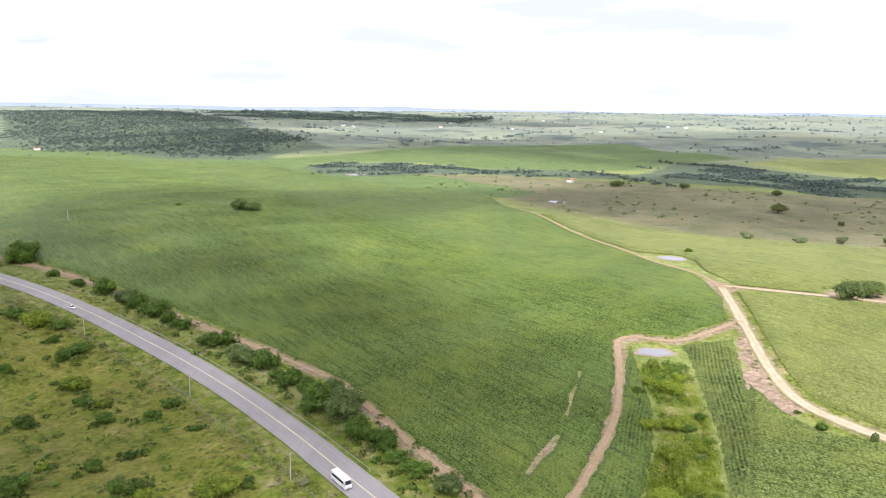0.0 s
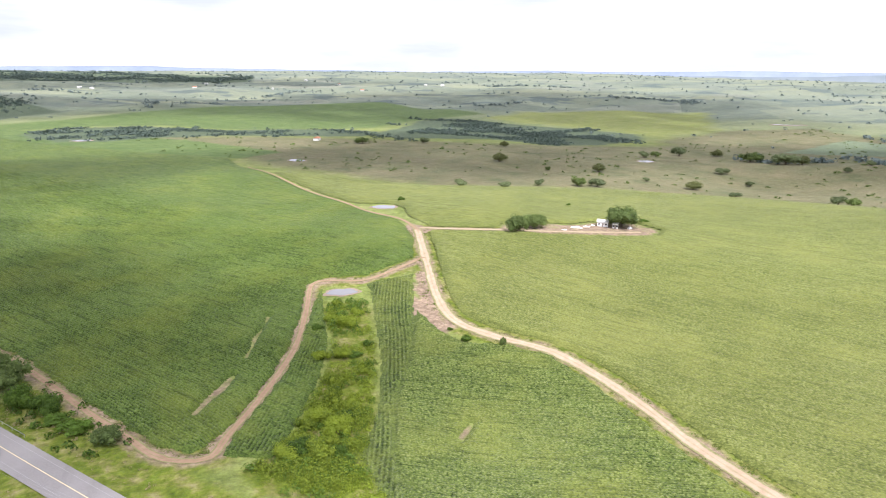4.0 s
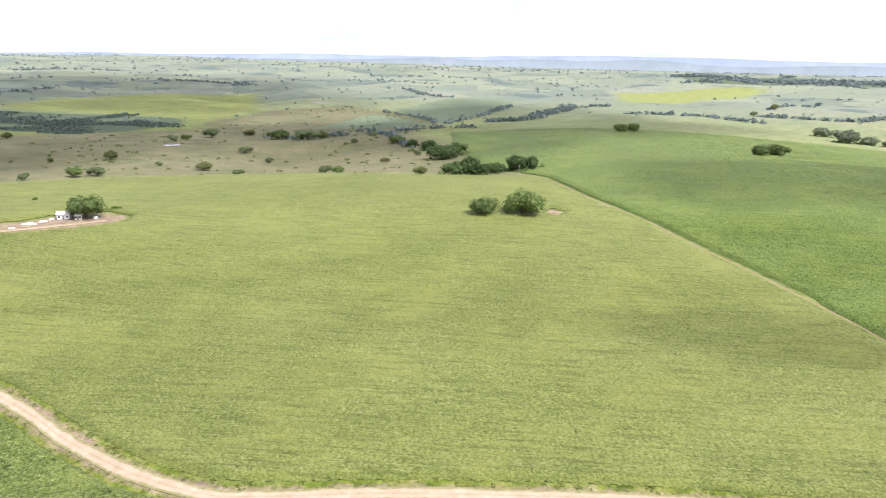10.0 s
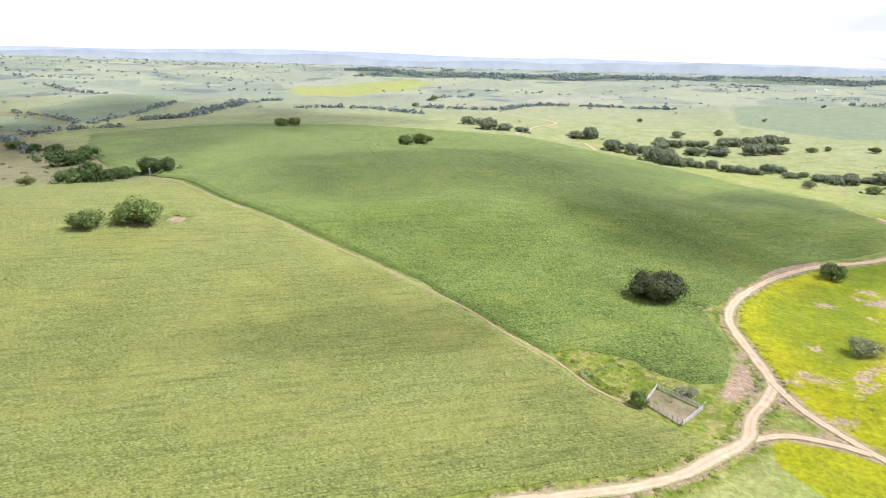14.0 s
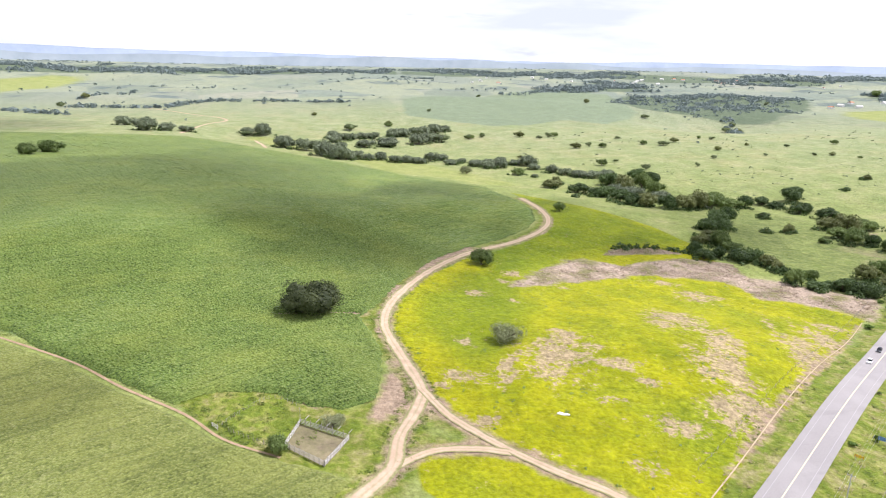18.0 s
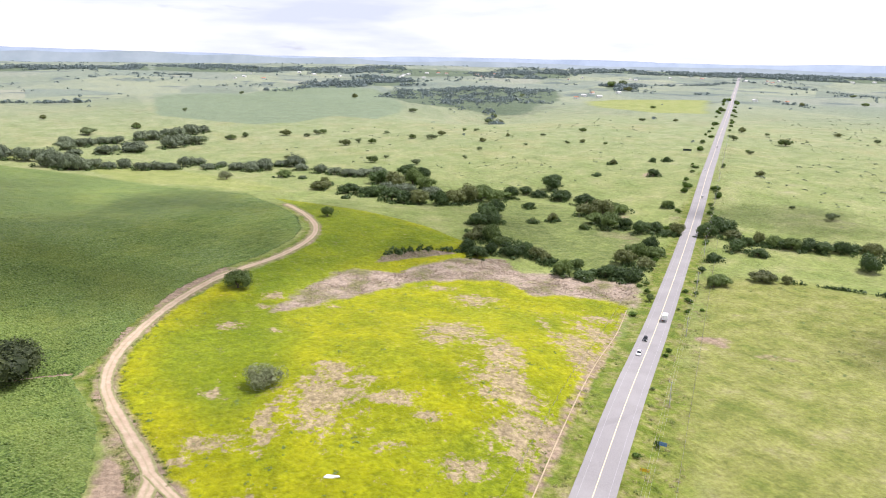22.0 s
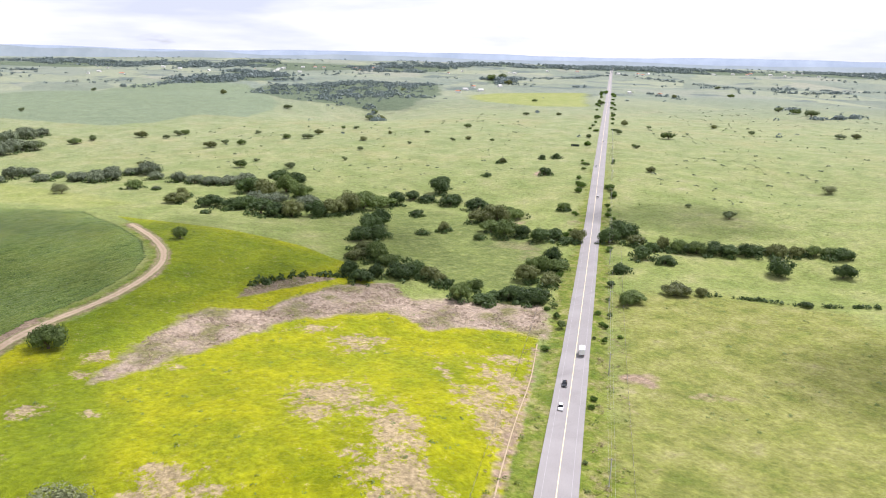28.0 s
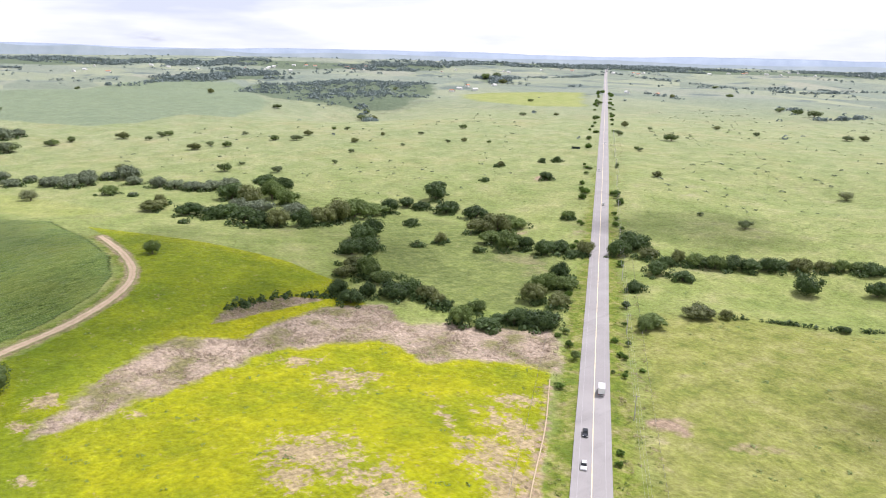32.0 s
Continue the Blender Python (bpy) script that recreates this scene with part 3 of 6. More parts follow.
NORTH_LUSH = [(-296, 1216), (-198, 1315), (-66, 1512), (122, 1802), (511, 1979), (640, 1500), (420, 1290), (292, 1110), (125, 1080), (41, 1096), (-30, 1170), (-136, 1180), (-225, 1134)]
PADDOCK = [(318, -98), (345, -70), (360, -75), (357, -95), (348, -104), (346, -116), (354, -126), (375, -131), (400, -131), (372, -138), (345, -138), (325, -130), (312, -116)]
LINE_WEEDS = [(530, 196), (482, 140), (455, 88), (434, 52), (418, 23), (400, -8), (386, -30), (370, -52), (352, -66), (334, -80), (318, -98), (345, -112),
              (364, -95), (372, -60), (392, -30), (408, -4), (426, 24), (444, 50), (466, 84), (494, 134)]
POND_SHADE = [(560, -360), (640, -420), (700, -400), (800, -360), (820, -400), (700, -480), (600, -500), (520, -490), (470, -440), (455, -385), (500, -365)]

BARE = [  # worn or eroded patches of soil
    [(377, -355), (372, -362), (359, -358), (360, -353), (368, -355), (370, -349)],
    [(484, -157), (508, -174), (537, -200), (543, -196), (518, -174), (492, -154)],
    [(450, -134), (468, -141), (464, -147), (452, -142)],
    [(412, -128), (398, -130), (388, -131), (368, -128), (355, -125), (339, -119), (338, -123), (348, -133), (364, -134), (369, -131), (390, -131), (411, -132)],
    [(411, -352), (389, -325), (364, -293), (330, -250), (300, -212), (303, -209), (334, -247), (368, -291), (392, -323), (414, -350)],
    [(108, 268), (117, 272), (113, 240), (120, 214), (114, 210), (104, 232)],
]
SOUTH_SCAR = [(98, 151), (102, 155), (106, 159), (107, 157), (103, 152), (100, 149)]
BARE_SPOTS = [
    [(424, 135), (434, 136), (436, 128), (426, 126)],
    [(52, 251), (54, 249), (51, 241), (47, 229), (43, 216), (41, 217), (44, 224), (45, 231), (50, 241)], [(37, 206), (39, 205), (35, 196), (31, 191), (26, 182), (24, 183), (29, 193), (32, 198)],
    [(139, 362), (148, 343), (147, 332), (134, 325), (135, 342)], [(120, 272), (114, 247), (111, 228), (118, 220), (120, 241), (125, 273)],
    [(345, -108), (349, -106), (364, -94), (362, -77), (359, -76), (360, -91), (347, -103)],
    [(680, -632), (672, -640), (660, -634), (662, -624), (674, -622)], [(560, -455), (530, -470), (512, -462), (522, -452), (548, -446)],
    SOUTH_SCAR,
]
THIN_SWARD = [  # half-bare ground, x, y, length, width, turn
    (573, -450, 5, 6, -123), (509, -446, 14, 16, -127), (573, -499, 10, 14, -135), (585, -603, 4, 19, -135), (362, -340, 2, 13, -123),
    (342, -325, 2, 4, -123), (329, -309, 3, 4, -126), (295, -311, 2, 2, -123), (546, -528, 8, 13, -132), (367, -363, 5, 5, -122),
    (538, -442, 9, 8, -123), (668, -621, 7, 16, -140), (346, -366, 13, 5, -122), (402, -384, 2, 31, -123),
]
BLUE_FIELD = [(1784, -331), (1935, -570), (2085, -846), (1900, -880), (1726, -833), (1485, -765), (1378, -700), (1279, -611), (1338, -561), (1290, -480), (1292, -413), (1425, -284)]
WOODS = [  # far woodland and scrub
    [(-960, 1508), (-715, 1432), (-493, 1249), (-307, 1193), (-311, 1318), (-299, 1472), (-247, 1535), (-346, 1759), (-452, 1986), (-650, 2316), (-831, 2676), (-1329, 3405), (-1547, 3289), (-1879, 2979)],
    [(-1206, 3718), (-824, 3823), (-428, 3709), (-66, 3610), (226, 3413), (205, 3061), (-97, 2880), (-413, 2987), (-704, 2798), (-1011, 3119)],
    [(416, 1278), (511, 1347), (593, 1234), (676, 1165), (765, 1060), (718, 982), (586, 904), (506, 888), (440, 960), (300, 960), (250, 1000), (340, 1120)],
    [(-150, 950), (-218, 1054), (-180, 1150), (-84, 1160), (-6, 1120), (65, 1080), (188, 1085), (290, 1050), (250, 984), (171, 977), (40, 1000), (-44, 975), (-96, 943)],
]
WOODS_EAST = [  # woods on the eastern slopes
    [(1756, -832), (1977, -1098), (1902, -1295), (1784, -1405), (1504, -1180), (1327, -958), (1356, -901), (1438, -871), (1524, -791)],
    [(2200, -774), (2219, -897), (2656, -1227), (2417, -1226), (2090, -1111), (2106, -955), (1923, -748)],
    [(1792, -1585), (1937, -1825), (1692, -1599), (1710, -1534)],
]
WOODS_PLATEAU = [  # woods along the low plateau
    [(3212, -519), (3439, -864), (3217, -1153), (3016, -1455), (2763, -1734), (2535, -2008), (2000, -2400), (1803, -2545), (1201, -2967), (1419, -3599), (2068, -2949), (2500, -2300), (2319, -1834), (2500, -1500), (2622, -1387), (2905, -1277), (3055, -985), (2944, -657), (3020, -493)],
    [(2871, 972), (3238, 1040), (3072, 802), (3081, 625), (3053, 450), (3100, 196), (3160, -28), (3400, -500), (3020, -493), (2879, -34), (2796, 167), (2758, 396), (2733, 541), (2694, 689), (2714, 830)],
]
# tree belts along far hollows and hedges
BELTS_NORTH = [  # half width, number of trees, then the line
    (12, 60, [(1596, 1293), (1510, 1143), (1504, 1041)]),
    (10, 30, [(-464, 2338), (-368, 2302), (-291, 2259)]),
    (14, 36, [(-45, 1605), (13, 1900), (67, 1764)]),
    (14, 36, [(-125, 1482), (-95, 1571), (-101, 2000)]),
    (16, 50, [(116, 2227), (195, 2235), (337, 2502)]),
    (14, 30, [(659, 1767), (750, 1747), (887, 1871)]),
    (30, 110, [(1218, 1900), (1327, 1868), (1338, 1721), (1308, 1631)]),
    (25, 80, [(1062, 2651), (1268, 2656), (1383, 2478)]),
]
BELTS_NEAR = [  # half width, number of trees, then the line
    (9, 34, [(676, 706), (680, 653), (705, 638), (752, 640)]),
    (5, 30, [(1092, 890), (1065, 827), (1040, 756), (972, 659)]),
    (7, 60, [(1409, 807), (1226, 727), (1119, 685), (963, 628)]),
    (9, 50, [(1027, 605), (1054, 582), (1105, 575)]),
    (5, 34, [(809, 608), (859, 604), (906, 571), (913, 528)]),
    (5, 44, [(804, 666), (783, 611), (702, 493), (667, 436)]),
    (17, 170, [(1105, 575), (1240, 621), (1404, 675), (1545, 732), (1533, 679)]),
]
BELTS_EAST = [  # half width, number of trees, then the line
    (10, 26, [(1578, 695), (1590, 651)]),
    (10, 110, [(1427, 541), (1463, 446), (1475, 389), (1407, 309), (1382, 265)]),
    (12, 210, [(1587, 325), (1558, 236), (1533, 150), (1593, 122), (1640, 86), (1642, 10), (1654, -56), (1660, -200)]),
    (9, 40, [(1750, 355), (1804, 342), (2124, 311), (2222, 260)]),
]
BELTS_SOUTH = [  # half width, number of trees, then the line
    (12, 60, [(1402, -910), (1338, -889), (1160, -780)]),
    (12, 50, [(1963, -610), (1929, -687), (2103, -820)]),
    (18, 90, [(1862, -1848), (1790, -1971), (1842, -2191)]),
    (10, 60, [(1144, -2034), (1073, -2121), (1023, -2184)]),
    (20, 150, [(1916, -2317), (1510, -2163), (1353, -2109), (1267, -2244), (900, -2500)]),
    (6, 36, [(739, -1323), (719, -1363), (706, -1448)]),
    (7, 18, [(861, -1445), (831, -1511)]),
    (8, 16, [(1217, -1564), (1068, -1481)]),
    (16, 50, [(2833, -468), (2773, -581), (2791, -510)]),
]
CROP_NORTH = [  # blue-green crops on far slopes
    [(805, 766), (1034, 872), (1041, 813), (921, 611)], [(1165, 928), (1351, 981), (1568, 1043), (1684, 991), (1409, 790), (1146, 700), (963, 628), (1031, 747)],
]
LIME_STRIPS = [  # lush grass below the far edge of the corn, and a lime field by the road
    LIME_FIELD, [(958, -145), (934, -230), (835, -279), (768, -296), (767, -257), (808, -234), (821, -181)], [(1173, -22), (1172, -54), (1071, -118), (1002, -110), (978, -90), (1010, -62)],
]
SUNNY_FIELDS = [  # lime grass, brightened in its colour for sunlight
    [(586, 1361), (806, 1634), (977, 1562), (1242, 1494), (975, 1113), (762, 1003), (772, 1070), (692, 1195), (608, 1268)],
    [(2224, 941), (2407, 764), (2616, 687), (2601, 559), (2224, 549), (1835, 588), (1705, 670)],
]


def near_line(px, py, pts):
    """Distance to a soft line."""
    xy, _ = smooth_line(pts, 8)
    best = np.full(np.shape(px), 1e9)
    for (x0, y0), (x1, y1) in zip(xy[:-1], xy[1:]):
        dx, dy = x1 - x0, y1 - y0
        t = np.clip(((px - x0) * dx + (py - y0) * dy) / max(dx * dx + dy * dy, 1e-9), 0, 1)
        best = np.minimum(best, np.hypot(px - x0 - t * dx, py - y0 - t * dy))
    return best


def soft(d, width):
    return np.clip(0.5 + d / (2 * width), 0, 1)


def oval(x, y, a, b, rx, ry, turn):
    """1 in the middle of an oval patch, fading out beyond its edge."""
    c, s = math.cos(radians(turn)), math.sin(radians(turn))
    u, v = ((x - a) * c + (y - b) * s) / rx, ((y - b) * c - (x - a) * s) / ry
    return np.clip(1.5 - np.hypot(u, v), 0, 1)


def axis(lo, hi, near_lo, near_hi, step, grow):
    """Grid lines that lie close together between near_lo and near_hi."""
    mid = list(np.arange(near_lo, near_hi + step, step))
    up, s = [mid[-1]], step
    while up[-1] < hi:
        s *= grow
        up.append(up[-1] + s)
    down, s = [mid[0]], step
    while down[-1] > lo:
        s *= grow
        down.append(down[-1] - s)
    return np.array(down[:0:-1] + mid + up[1:])


def build_ground():
    xs = axis(-5000, 5200, -270, 700, 3.4, 1.035)
    ys = axis(-5200, 5000, -620, 470, 3.4, 1.035)
    X, Y = np.meshgrid(xs, ys, indexing="ij")
    Z = ground(X, Y)
    rd = near_line(X, Y, ROAD)
    Z = Z - 0.5 * np.exp(-((rd - 11) / 3.5) ** 2)       # shallow ditch on both sides
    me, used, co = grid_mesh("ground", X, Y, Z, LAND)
    x, y = co[:, 0], co[:, 1]
    d = np.hypot(x - 130, y + 80)
    road = near_line(x, y, ROAD)
    lanes = np.minimum.reduce([near_line(x, y, p) for p in (DIRT_ROAD, HOUSE_LANE, GULLY_LANE, DIRT_SPUR, DIRT_LINK, TERRACE)])
    zones = {
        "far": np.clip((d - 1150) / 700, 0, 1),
        "haze_pale": np.clip((d - 520) / 560, 0, 1) * np.clip((np.arctan2(x - 130, y + 80) - radians(35)) / 0.4, 0, 1),
        "brown": soft(inside(x, y, NORTH_DRY), 40),
        "lush": np.maximum.reduce([soft(inside(x, y, NORTH_LUSH), 30), soft(inside(x, y, NORTH_EDGE), 12), soft(inside(x, y, LINE_WEEDS), 3)]),
        "scrub": soft(inside(x, y, SCRUB), 12),
        "verge": np.maximum.reduce([soft(np.where(d < 330, 24, 13) - road, 6) * np.clip((1100 - d) / 700, 0, 0.9), soft(inside(x, y, GULLY), 6), soft(inside(x, y, GULLY_FOOT), 4), soft(8 - lanes, 4) * 0.75, soft(inside(x, y, PADDOCK), 5), soft(inside(x, y, LINE_WEEDS), 3) * (y < -60)]),
        "yellow": np.maximum(soft(inside(x, y, FIELD_YELLOW), 3), soft(inside(x, y, YELLOW_CORNER), 3)),
        "dry": np.maximum.reduce([oval(x, y, *q) for q in DRY_PATCHES + DRY_SPOTS]),
        "young": np.maximum(soft(inside(x, y, GREEN_SHADED), 14), np.maximum(0.75 * soft(inside(x, y, HOLLOW), 10), soft(inside(x, y, DIP_DARK), 4))),
        "olive": soft(inside(x, y, OLIVE), 12),
        "reed": np.maximum(soft(inside(x, y, REEDS), 9), soft(inside(x, y, REEDS_EDGE), 5)),
        "earth": np.maximum.reduce([soft(4.4 - lanes, 2.8) * 0.7, *(oval(x, y, *e) * 0.5 for e in THIN_SWARD), soft(inside(x, y, YARD), 4) * 0.62, *(soft(inside(x, y, e), 2.5) * 0.85 for e in (*BARE, *BARE_SPOTS))]),
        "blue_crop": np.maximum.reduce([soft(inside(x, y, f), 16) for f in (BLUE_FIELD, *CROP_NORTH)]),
        "sunny": np.maximum.reduce([soft(inside(x, y, f), 40) for f in SUNNY_FIELDS] + [soft(inside(x, y, f), 9) for f in LIME_STRIPS]),
        "wood": np.maximum.reduce([soft(inside(x, y, w), 25) for w in WOODS + WOODS_EAST + WOODS_PLATEAU]),
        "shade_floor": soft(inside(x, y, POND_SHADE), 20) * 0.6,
    }
    for name, w in zones.items():
        a = me.attributes.new(name, "FLOAT", "POINT")
        a.data.foreach_set("value", np.ascontiguousarray(w, dtype=np.float32))
    return tagged(new("ground", me), "rolling green pasture and farmland reaching the horizon", "ground", kind="structure")


build_ground()


# ---------------------------------------------------------------- road and lanes
def build_road():
    road = ribbon("road", ROAD, 10.8, ASPHALT, 0.25, 0.004, 5, crown=0.08, across=7)
    tagged(road, "grey worn asphalt two-lane country road", "road", kind="structure")

    def stripe(name, offset, width, material, lift):
        xy, tan = smooth_line(ROAD, 5)
        nor = np.stack([-tan[:, 1], tan[:, 0]], -1)
        line = ribbon(name, [tuple(p) for p in (xy + nor * offset)[4::6]], width, material, lift, 0, 5, across=2)
        line.parent = road
        return line

    stripe("centre_line", 0.0, 0.28, LINE_YELLOW, 0.35)
    stripe("edge_line", 3.6, 0.1, LINE_WHITE, 0.33)
    stripe("edge_line", -3.6, 0.1, LINE_WHITE, 0.33)


build_road()
for name, pts, width, mat_, words in (
        ("dirt_road", DIRT_ROAD, 4.6, TRACK, "pale sandy dirt road between corn fields"),
        ("dirt_road", DIRT_LINK, 3.6, TRACK, "pale dirt track joining two lanes"),
        ("dirt_road", DIRT_SPUR, 3.5, TRACK, "pale dirt track leading to the asphalt road"),
        ("farm_lane", HOUSE_LANE, 3.6, TRACK, "pale dirt lane to a small farmhouse"),
        ("farm_lane", POND_LANE, 2.6, TRACK_RED, "narrow reddish lane between fields"),
        ("farm_lane", GULLY_LANE, 2.7, TRACK_RED, "reddish dirt lane round a corn field"),
        ("footpath", FIELD_PATH, 0.5, TRACK, "narrow worn footpath along the edge of a yellow field"),
        ("farm_track", HILL_TRACK, 6.0, TRACK, "pale winding cattle track over far pasture"),
        ("farm_track", CREEK_TRACK, 5.0, TRACK, "short pale track down to the creek"),
        ("farm_track", LINE_TRACK, 1.1, TRACK_RED, "straight reddish track along a field boundary")):
    tagged(ribbon(name, pts, width, mat_, 0.14, 0.09, 3, seed=len(pts)), words, "dirt road", kind="structure")


# ---------------------------------------------------------------- corn fields
def crop(outline, words, material, turn, row, u_near, v_near, height, holes=(), seed=1, grow=1.02, cut=(), deep=0.6):
    """Maize in rows: u runs across the rows, v along them; rows stand close where the camera passes, and widen far off."""
    rng = np.random.RandomState(seed)
    a = radians(turn)
    ca, sa = math.cos(a), math.sin(a)
    p = np.array(outline, float)
    pu, pv = p[:, 0] * ca + p[:, 1] * sa, -p[:, 0] * sa + p[:, 1] * ca
    us = axis(pu.min() - 2, pu.max() + 2, *u_near, row / 2, grow)
    vs = axis(pv.min() - 2, pv.max() + 2, *v_near, row * 0.45, grow)
    n, m = len(us), len(vs)
    U, V = np.meshgrid(us, vs, indexing="ij")
    U = U + rng.uniform(-0.1, 0.1, U.shape) * row
    V = V + rng.uniform(-0.18, 0.18, U.shape) * row
    # rows wander a little
    U = U + 0.5 * np.sin(V / 23.0) + 0.3 * np.sin(V / 9.0 + U / 31)
    X, Y = U * ca - V * sa, U * sa + V * ca
    box = inside(X, Y, outline) + 0.25 * np.sin(X * 0.9) + 0.25 * np.sin(Y * 0.8 + X * 0.3)
    for h in holes:
        box = np.minimum(box, -inside(X, Y, h))
    for path, gap in cut:
        box = np.minimum(box, near_line(X, Y, path) - gap)
    cell = np.maximum(np.gradient(us)[:, None], np.gradient(vs)[None, :])
    up = np.clip(box / (1.2 + 2.2 * cell) + 0.25, 0, 1)
    ridge = np.where(np.arange(n) % 2 == 0, 1.0, 0.0)[:, None]
    wide = np.clip((np.gradient(us)[:, None] - row / 2) / row, 0, 1)
    wave = rng.normal(0, 0.09, U.shape)                 # no two plants stand equally high
    hold = deep * np.clip(0.75 + 0.5 * np.sin(X / 19 + 2 * np.sin(Y / 33)) * np.sin(Y / 17), 0.3, 1)
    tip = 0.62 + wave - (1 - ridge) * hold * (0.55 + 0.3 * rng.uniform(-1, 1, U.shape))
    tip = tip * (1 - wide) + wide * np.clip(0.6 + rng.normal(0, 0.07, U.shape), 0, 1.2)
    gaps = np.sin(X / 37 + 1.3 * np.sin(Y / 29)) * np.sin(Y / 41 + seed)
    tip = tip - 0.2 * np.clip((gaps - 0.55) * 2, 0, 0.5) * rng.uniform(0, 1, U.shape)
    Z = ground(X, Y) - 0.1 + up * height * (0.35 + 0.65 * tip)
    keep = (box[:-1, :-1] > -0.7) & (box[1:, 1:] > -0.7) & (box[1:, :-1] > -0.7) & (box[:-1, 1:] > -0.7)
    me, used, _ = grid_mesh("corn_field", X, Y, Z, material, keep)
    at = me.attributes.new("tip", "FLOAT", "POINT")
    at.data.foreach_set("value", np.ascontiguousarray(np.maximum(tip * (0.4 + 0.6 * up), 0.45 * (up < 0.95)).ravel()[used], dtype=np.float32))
    me.polygons.foreach_set("use_smooth", np.full(len(me.polygons), deep < 0.4, bool))
    return tagged(new("corn_field", me), words, "corn field", "corn fields", "stuff")


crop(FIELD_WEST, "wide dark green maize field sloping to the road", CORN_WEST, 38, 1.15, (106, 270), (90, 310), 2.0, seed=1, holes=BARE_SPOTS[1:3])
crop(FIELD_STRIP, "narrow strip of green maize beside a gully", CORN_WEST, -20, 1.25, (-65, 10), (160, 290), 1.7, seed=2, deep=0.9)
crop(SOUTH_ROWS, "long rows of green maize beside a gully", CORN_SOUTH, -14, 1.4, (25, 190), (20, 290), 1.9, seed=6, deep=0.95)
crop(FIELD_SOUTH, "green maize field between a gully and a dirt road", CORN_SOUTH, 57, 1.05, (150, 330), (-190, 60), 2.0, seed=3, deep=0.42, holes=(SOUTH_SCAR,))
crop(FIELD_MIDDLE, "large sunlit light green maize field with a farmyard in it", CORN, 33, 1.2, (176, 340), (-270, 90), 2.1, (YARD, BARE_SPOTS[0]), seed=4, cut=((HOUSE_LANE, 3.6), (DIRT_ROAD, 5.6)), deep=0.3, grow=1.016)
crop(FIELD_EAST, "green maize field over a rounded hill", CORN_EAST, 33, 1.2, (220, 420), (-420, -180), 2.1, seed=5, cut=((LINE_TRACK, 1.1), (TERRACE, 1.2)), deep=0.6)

# ---------------------------------------------------------------- trees
def part(name, bm, material, parent, label=""):
    me = bpy.data.meshes.new(name)
    bm.to_mesh(me)
    bm.free()
    me.materials.append(material)
    ob = new(name, me)
    ob.parent = parent
    if label:
        ob["label"] = label
    return ob


def limb(bm, a, b, ra, rb, sides=6):
    """A tapered round limb from a to b."""
    a, b = Vector(a), Vector(b)
    q = (b - a).to_track_quat("Z", "Y")
    rings = []
    for p, r in ((a, ra), (b, rb)):
        rings.append([bm.verts.new(p + q @ Vector((r * math.cos(t * 2 * math.pi / sides), r * math.sin(t * 2 * math.pi / sides), 0))) for t in range(sides)])
    for i in range(sides):
        j = (i + 1) % sides
        bm.faces.new((rings[0][i], rings[0][j], rings[1][j], rings[1][i]))
    bm.faces.new(rings[1])


def crown_mesh(rng, width, low, high, lobes, leaves, leaf, flat=1.0, core=0.8):
    """Foliage of many small leaf sprays on uneven lobes."""
    verts, faces = [], []
    centre, half = (low + high) / 2, (high - low) / 2
    spots = []
    for i in range(lobes):
        a, u = rng.uniform(0, 2 * math.pi), rng.uniform(-0.75, 0.95)
        k = math.sqrt(max(0.05, 1 - u * u)) * rng.uniform(0.35, 0.82)
        r = rng.uniform(0.1, 0.22)
        spots.append((Vector((math.cos(a) * k * 0.5 * width, math.sin(a) * k * 0.5 * width, centre + u * half * 0.62)), r * width))
    spots.append((Vector((0, 0, centre)), 0.24 * width))
    for c, r in spots:
        # a dark uneven core keeps the crown from being see-through
        n0 = len(verts)
        for la in range(4):
            for lo in range(6):
                th, ph = math.pi * (la + 0.5) / 4, 2 * math.pi * (lo + 0.5 * (la % 2)) / 6
                q = r * core * rng.uniform(0.7, 1.0)
                verts.append((c.x + q * math.sin(th) * math.cos(ph), c.y + q * math.sin(th) * math.sin(ph), c.z + q * flat * math.cos(th)))
        for la in range(3):
            for lo in range(6):
                faces.append((n0 + la * 6 + lo, n0 + la * 6 + (lo + 1) % 6, n0 + la * 6 + 6 + (lo + 1) % 6, n0 + la * 6 + 6 + lo))
        faces.append(tuple(n0 + k for k in range(5, -1, -1)))
    total = sum(r * r for _, r in spots)
    for c, r in spots:
        for _ in range(int(leaves * r * r / total)):
            d = Vector((rng.normal(), rng.normal(), rng.normal() + 0.25)).normalized()
            p = c + Vector((d.x, d.y, d.z * flat)) * r * rng.uniform(0.82, 1.12)
            if p.z < low * 0.8:
                continue
            n = (d + Vector((rng.normal(), rng.normal(), rng.normal())) * 0.55).normalized()
            s = leaf * width * rng.uniform(0.6, 1.35)
            t = n.orthogonal().normalized()
            t = (t * math.cos(rng.uniform(0, 6.3)) + n.cross(t) * math.sin(rng.uniform(0, 6.3))).normalized()
            b = n.cross(t).normalized()
            k = len(verts)
            verts += [p - t * s, p + b * s * 0.6, p + t * s, p - b * s * 0.6 + n * s * 0.3]
            faces.append((k, k + 1, k + 2, k + 3))
    return verts, faces


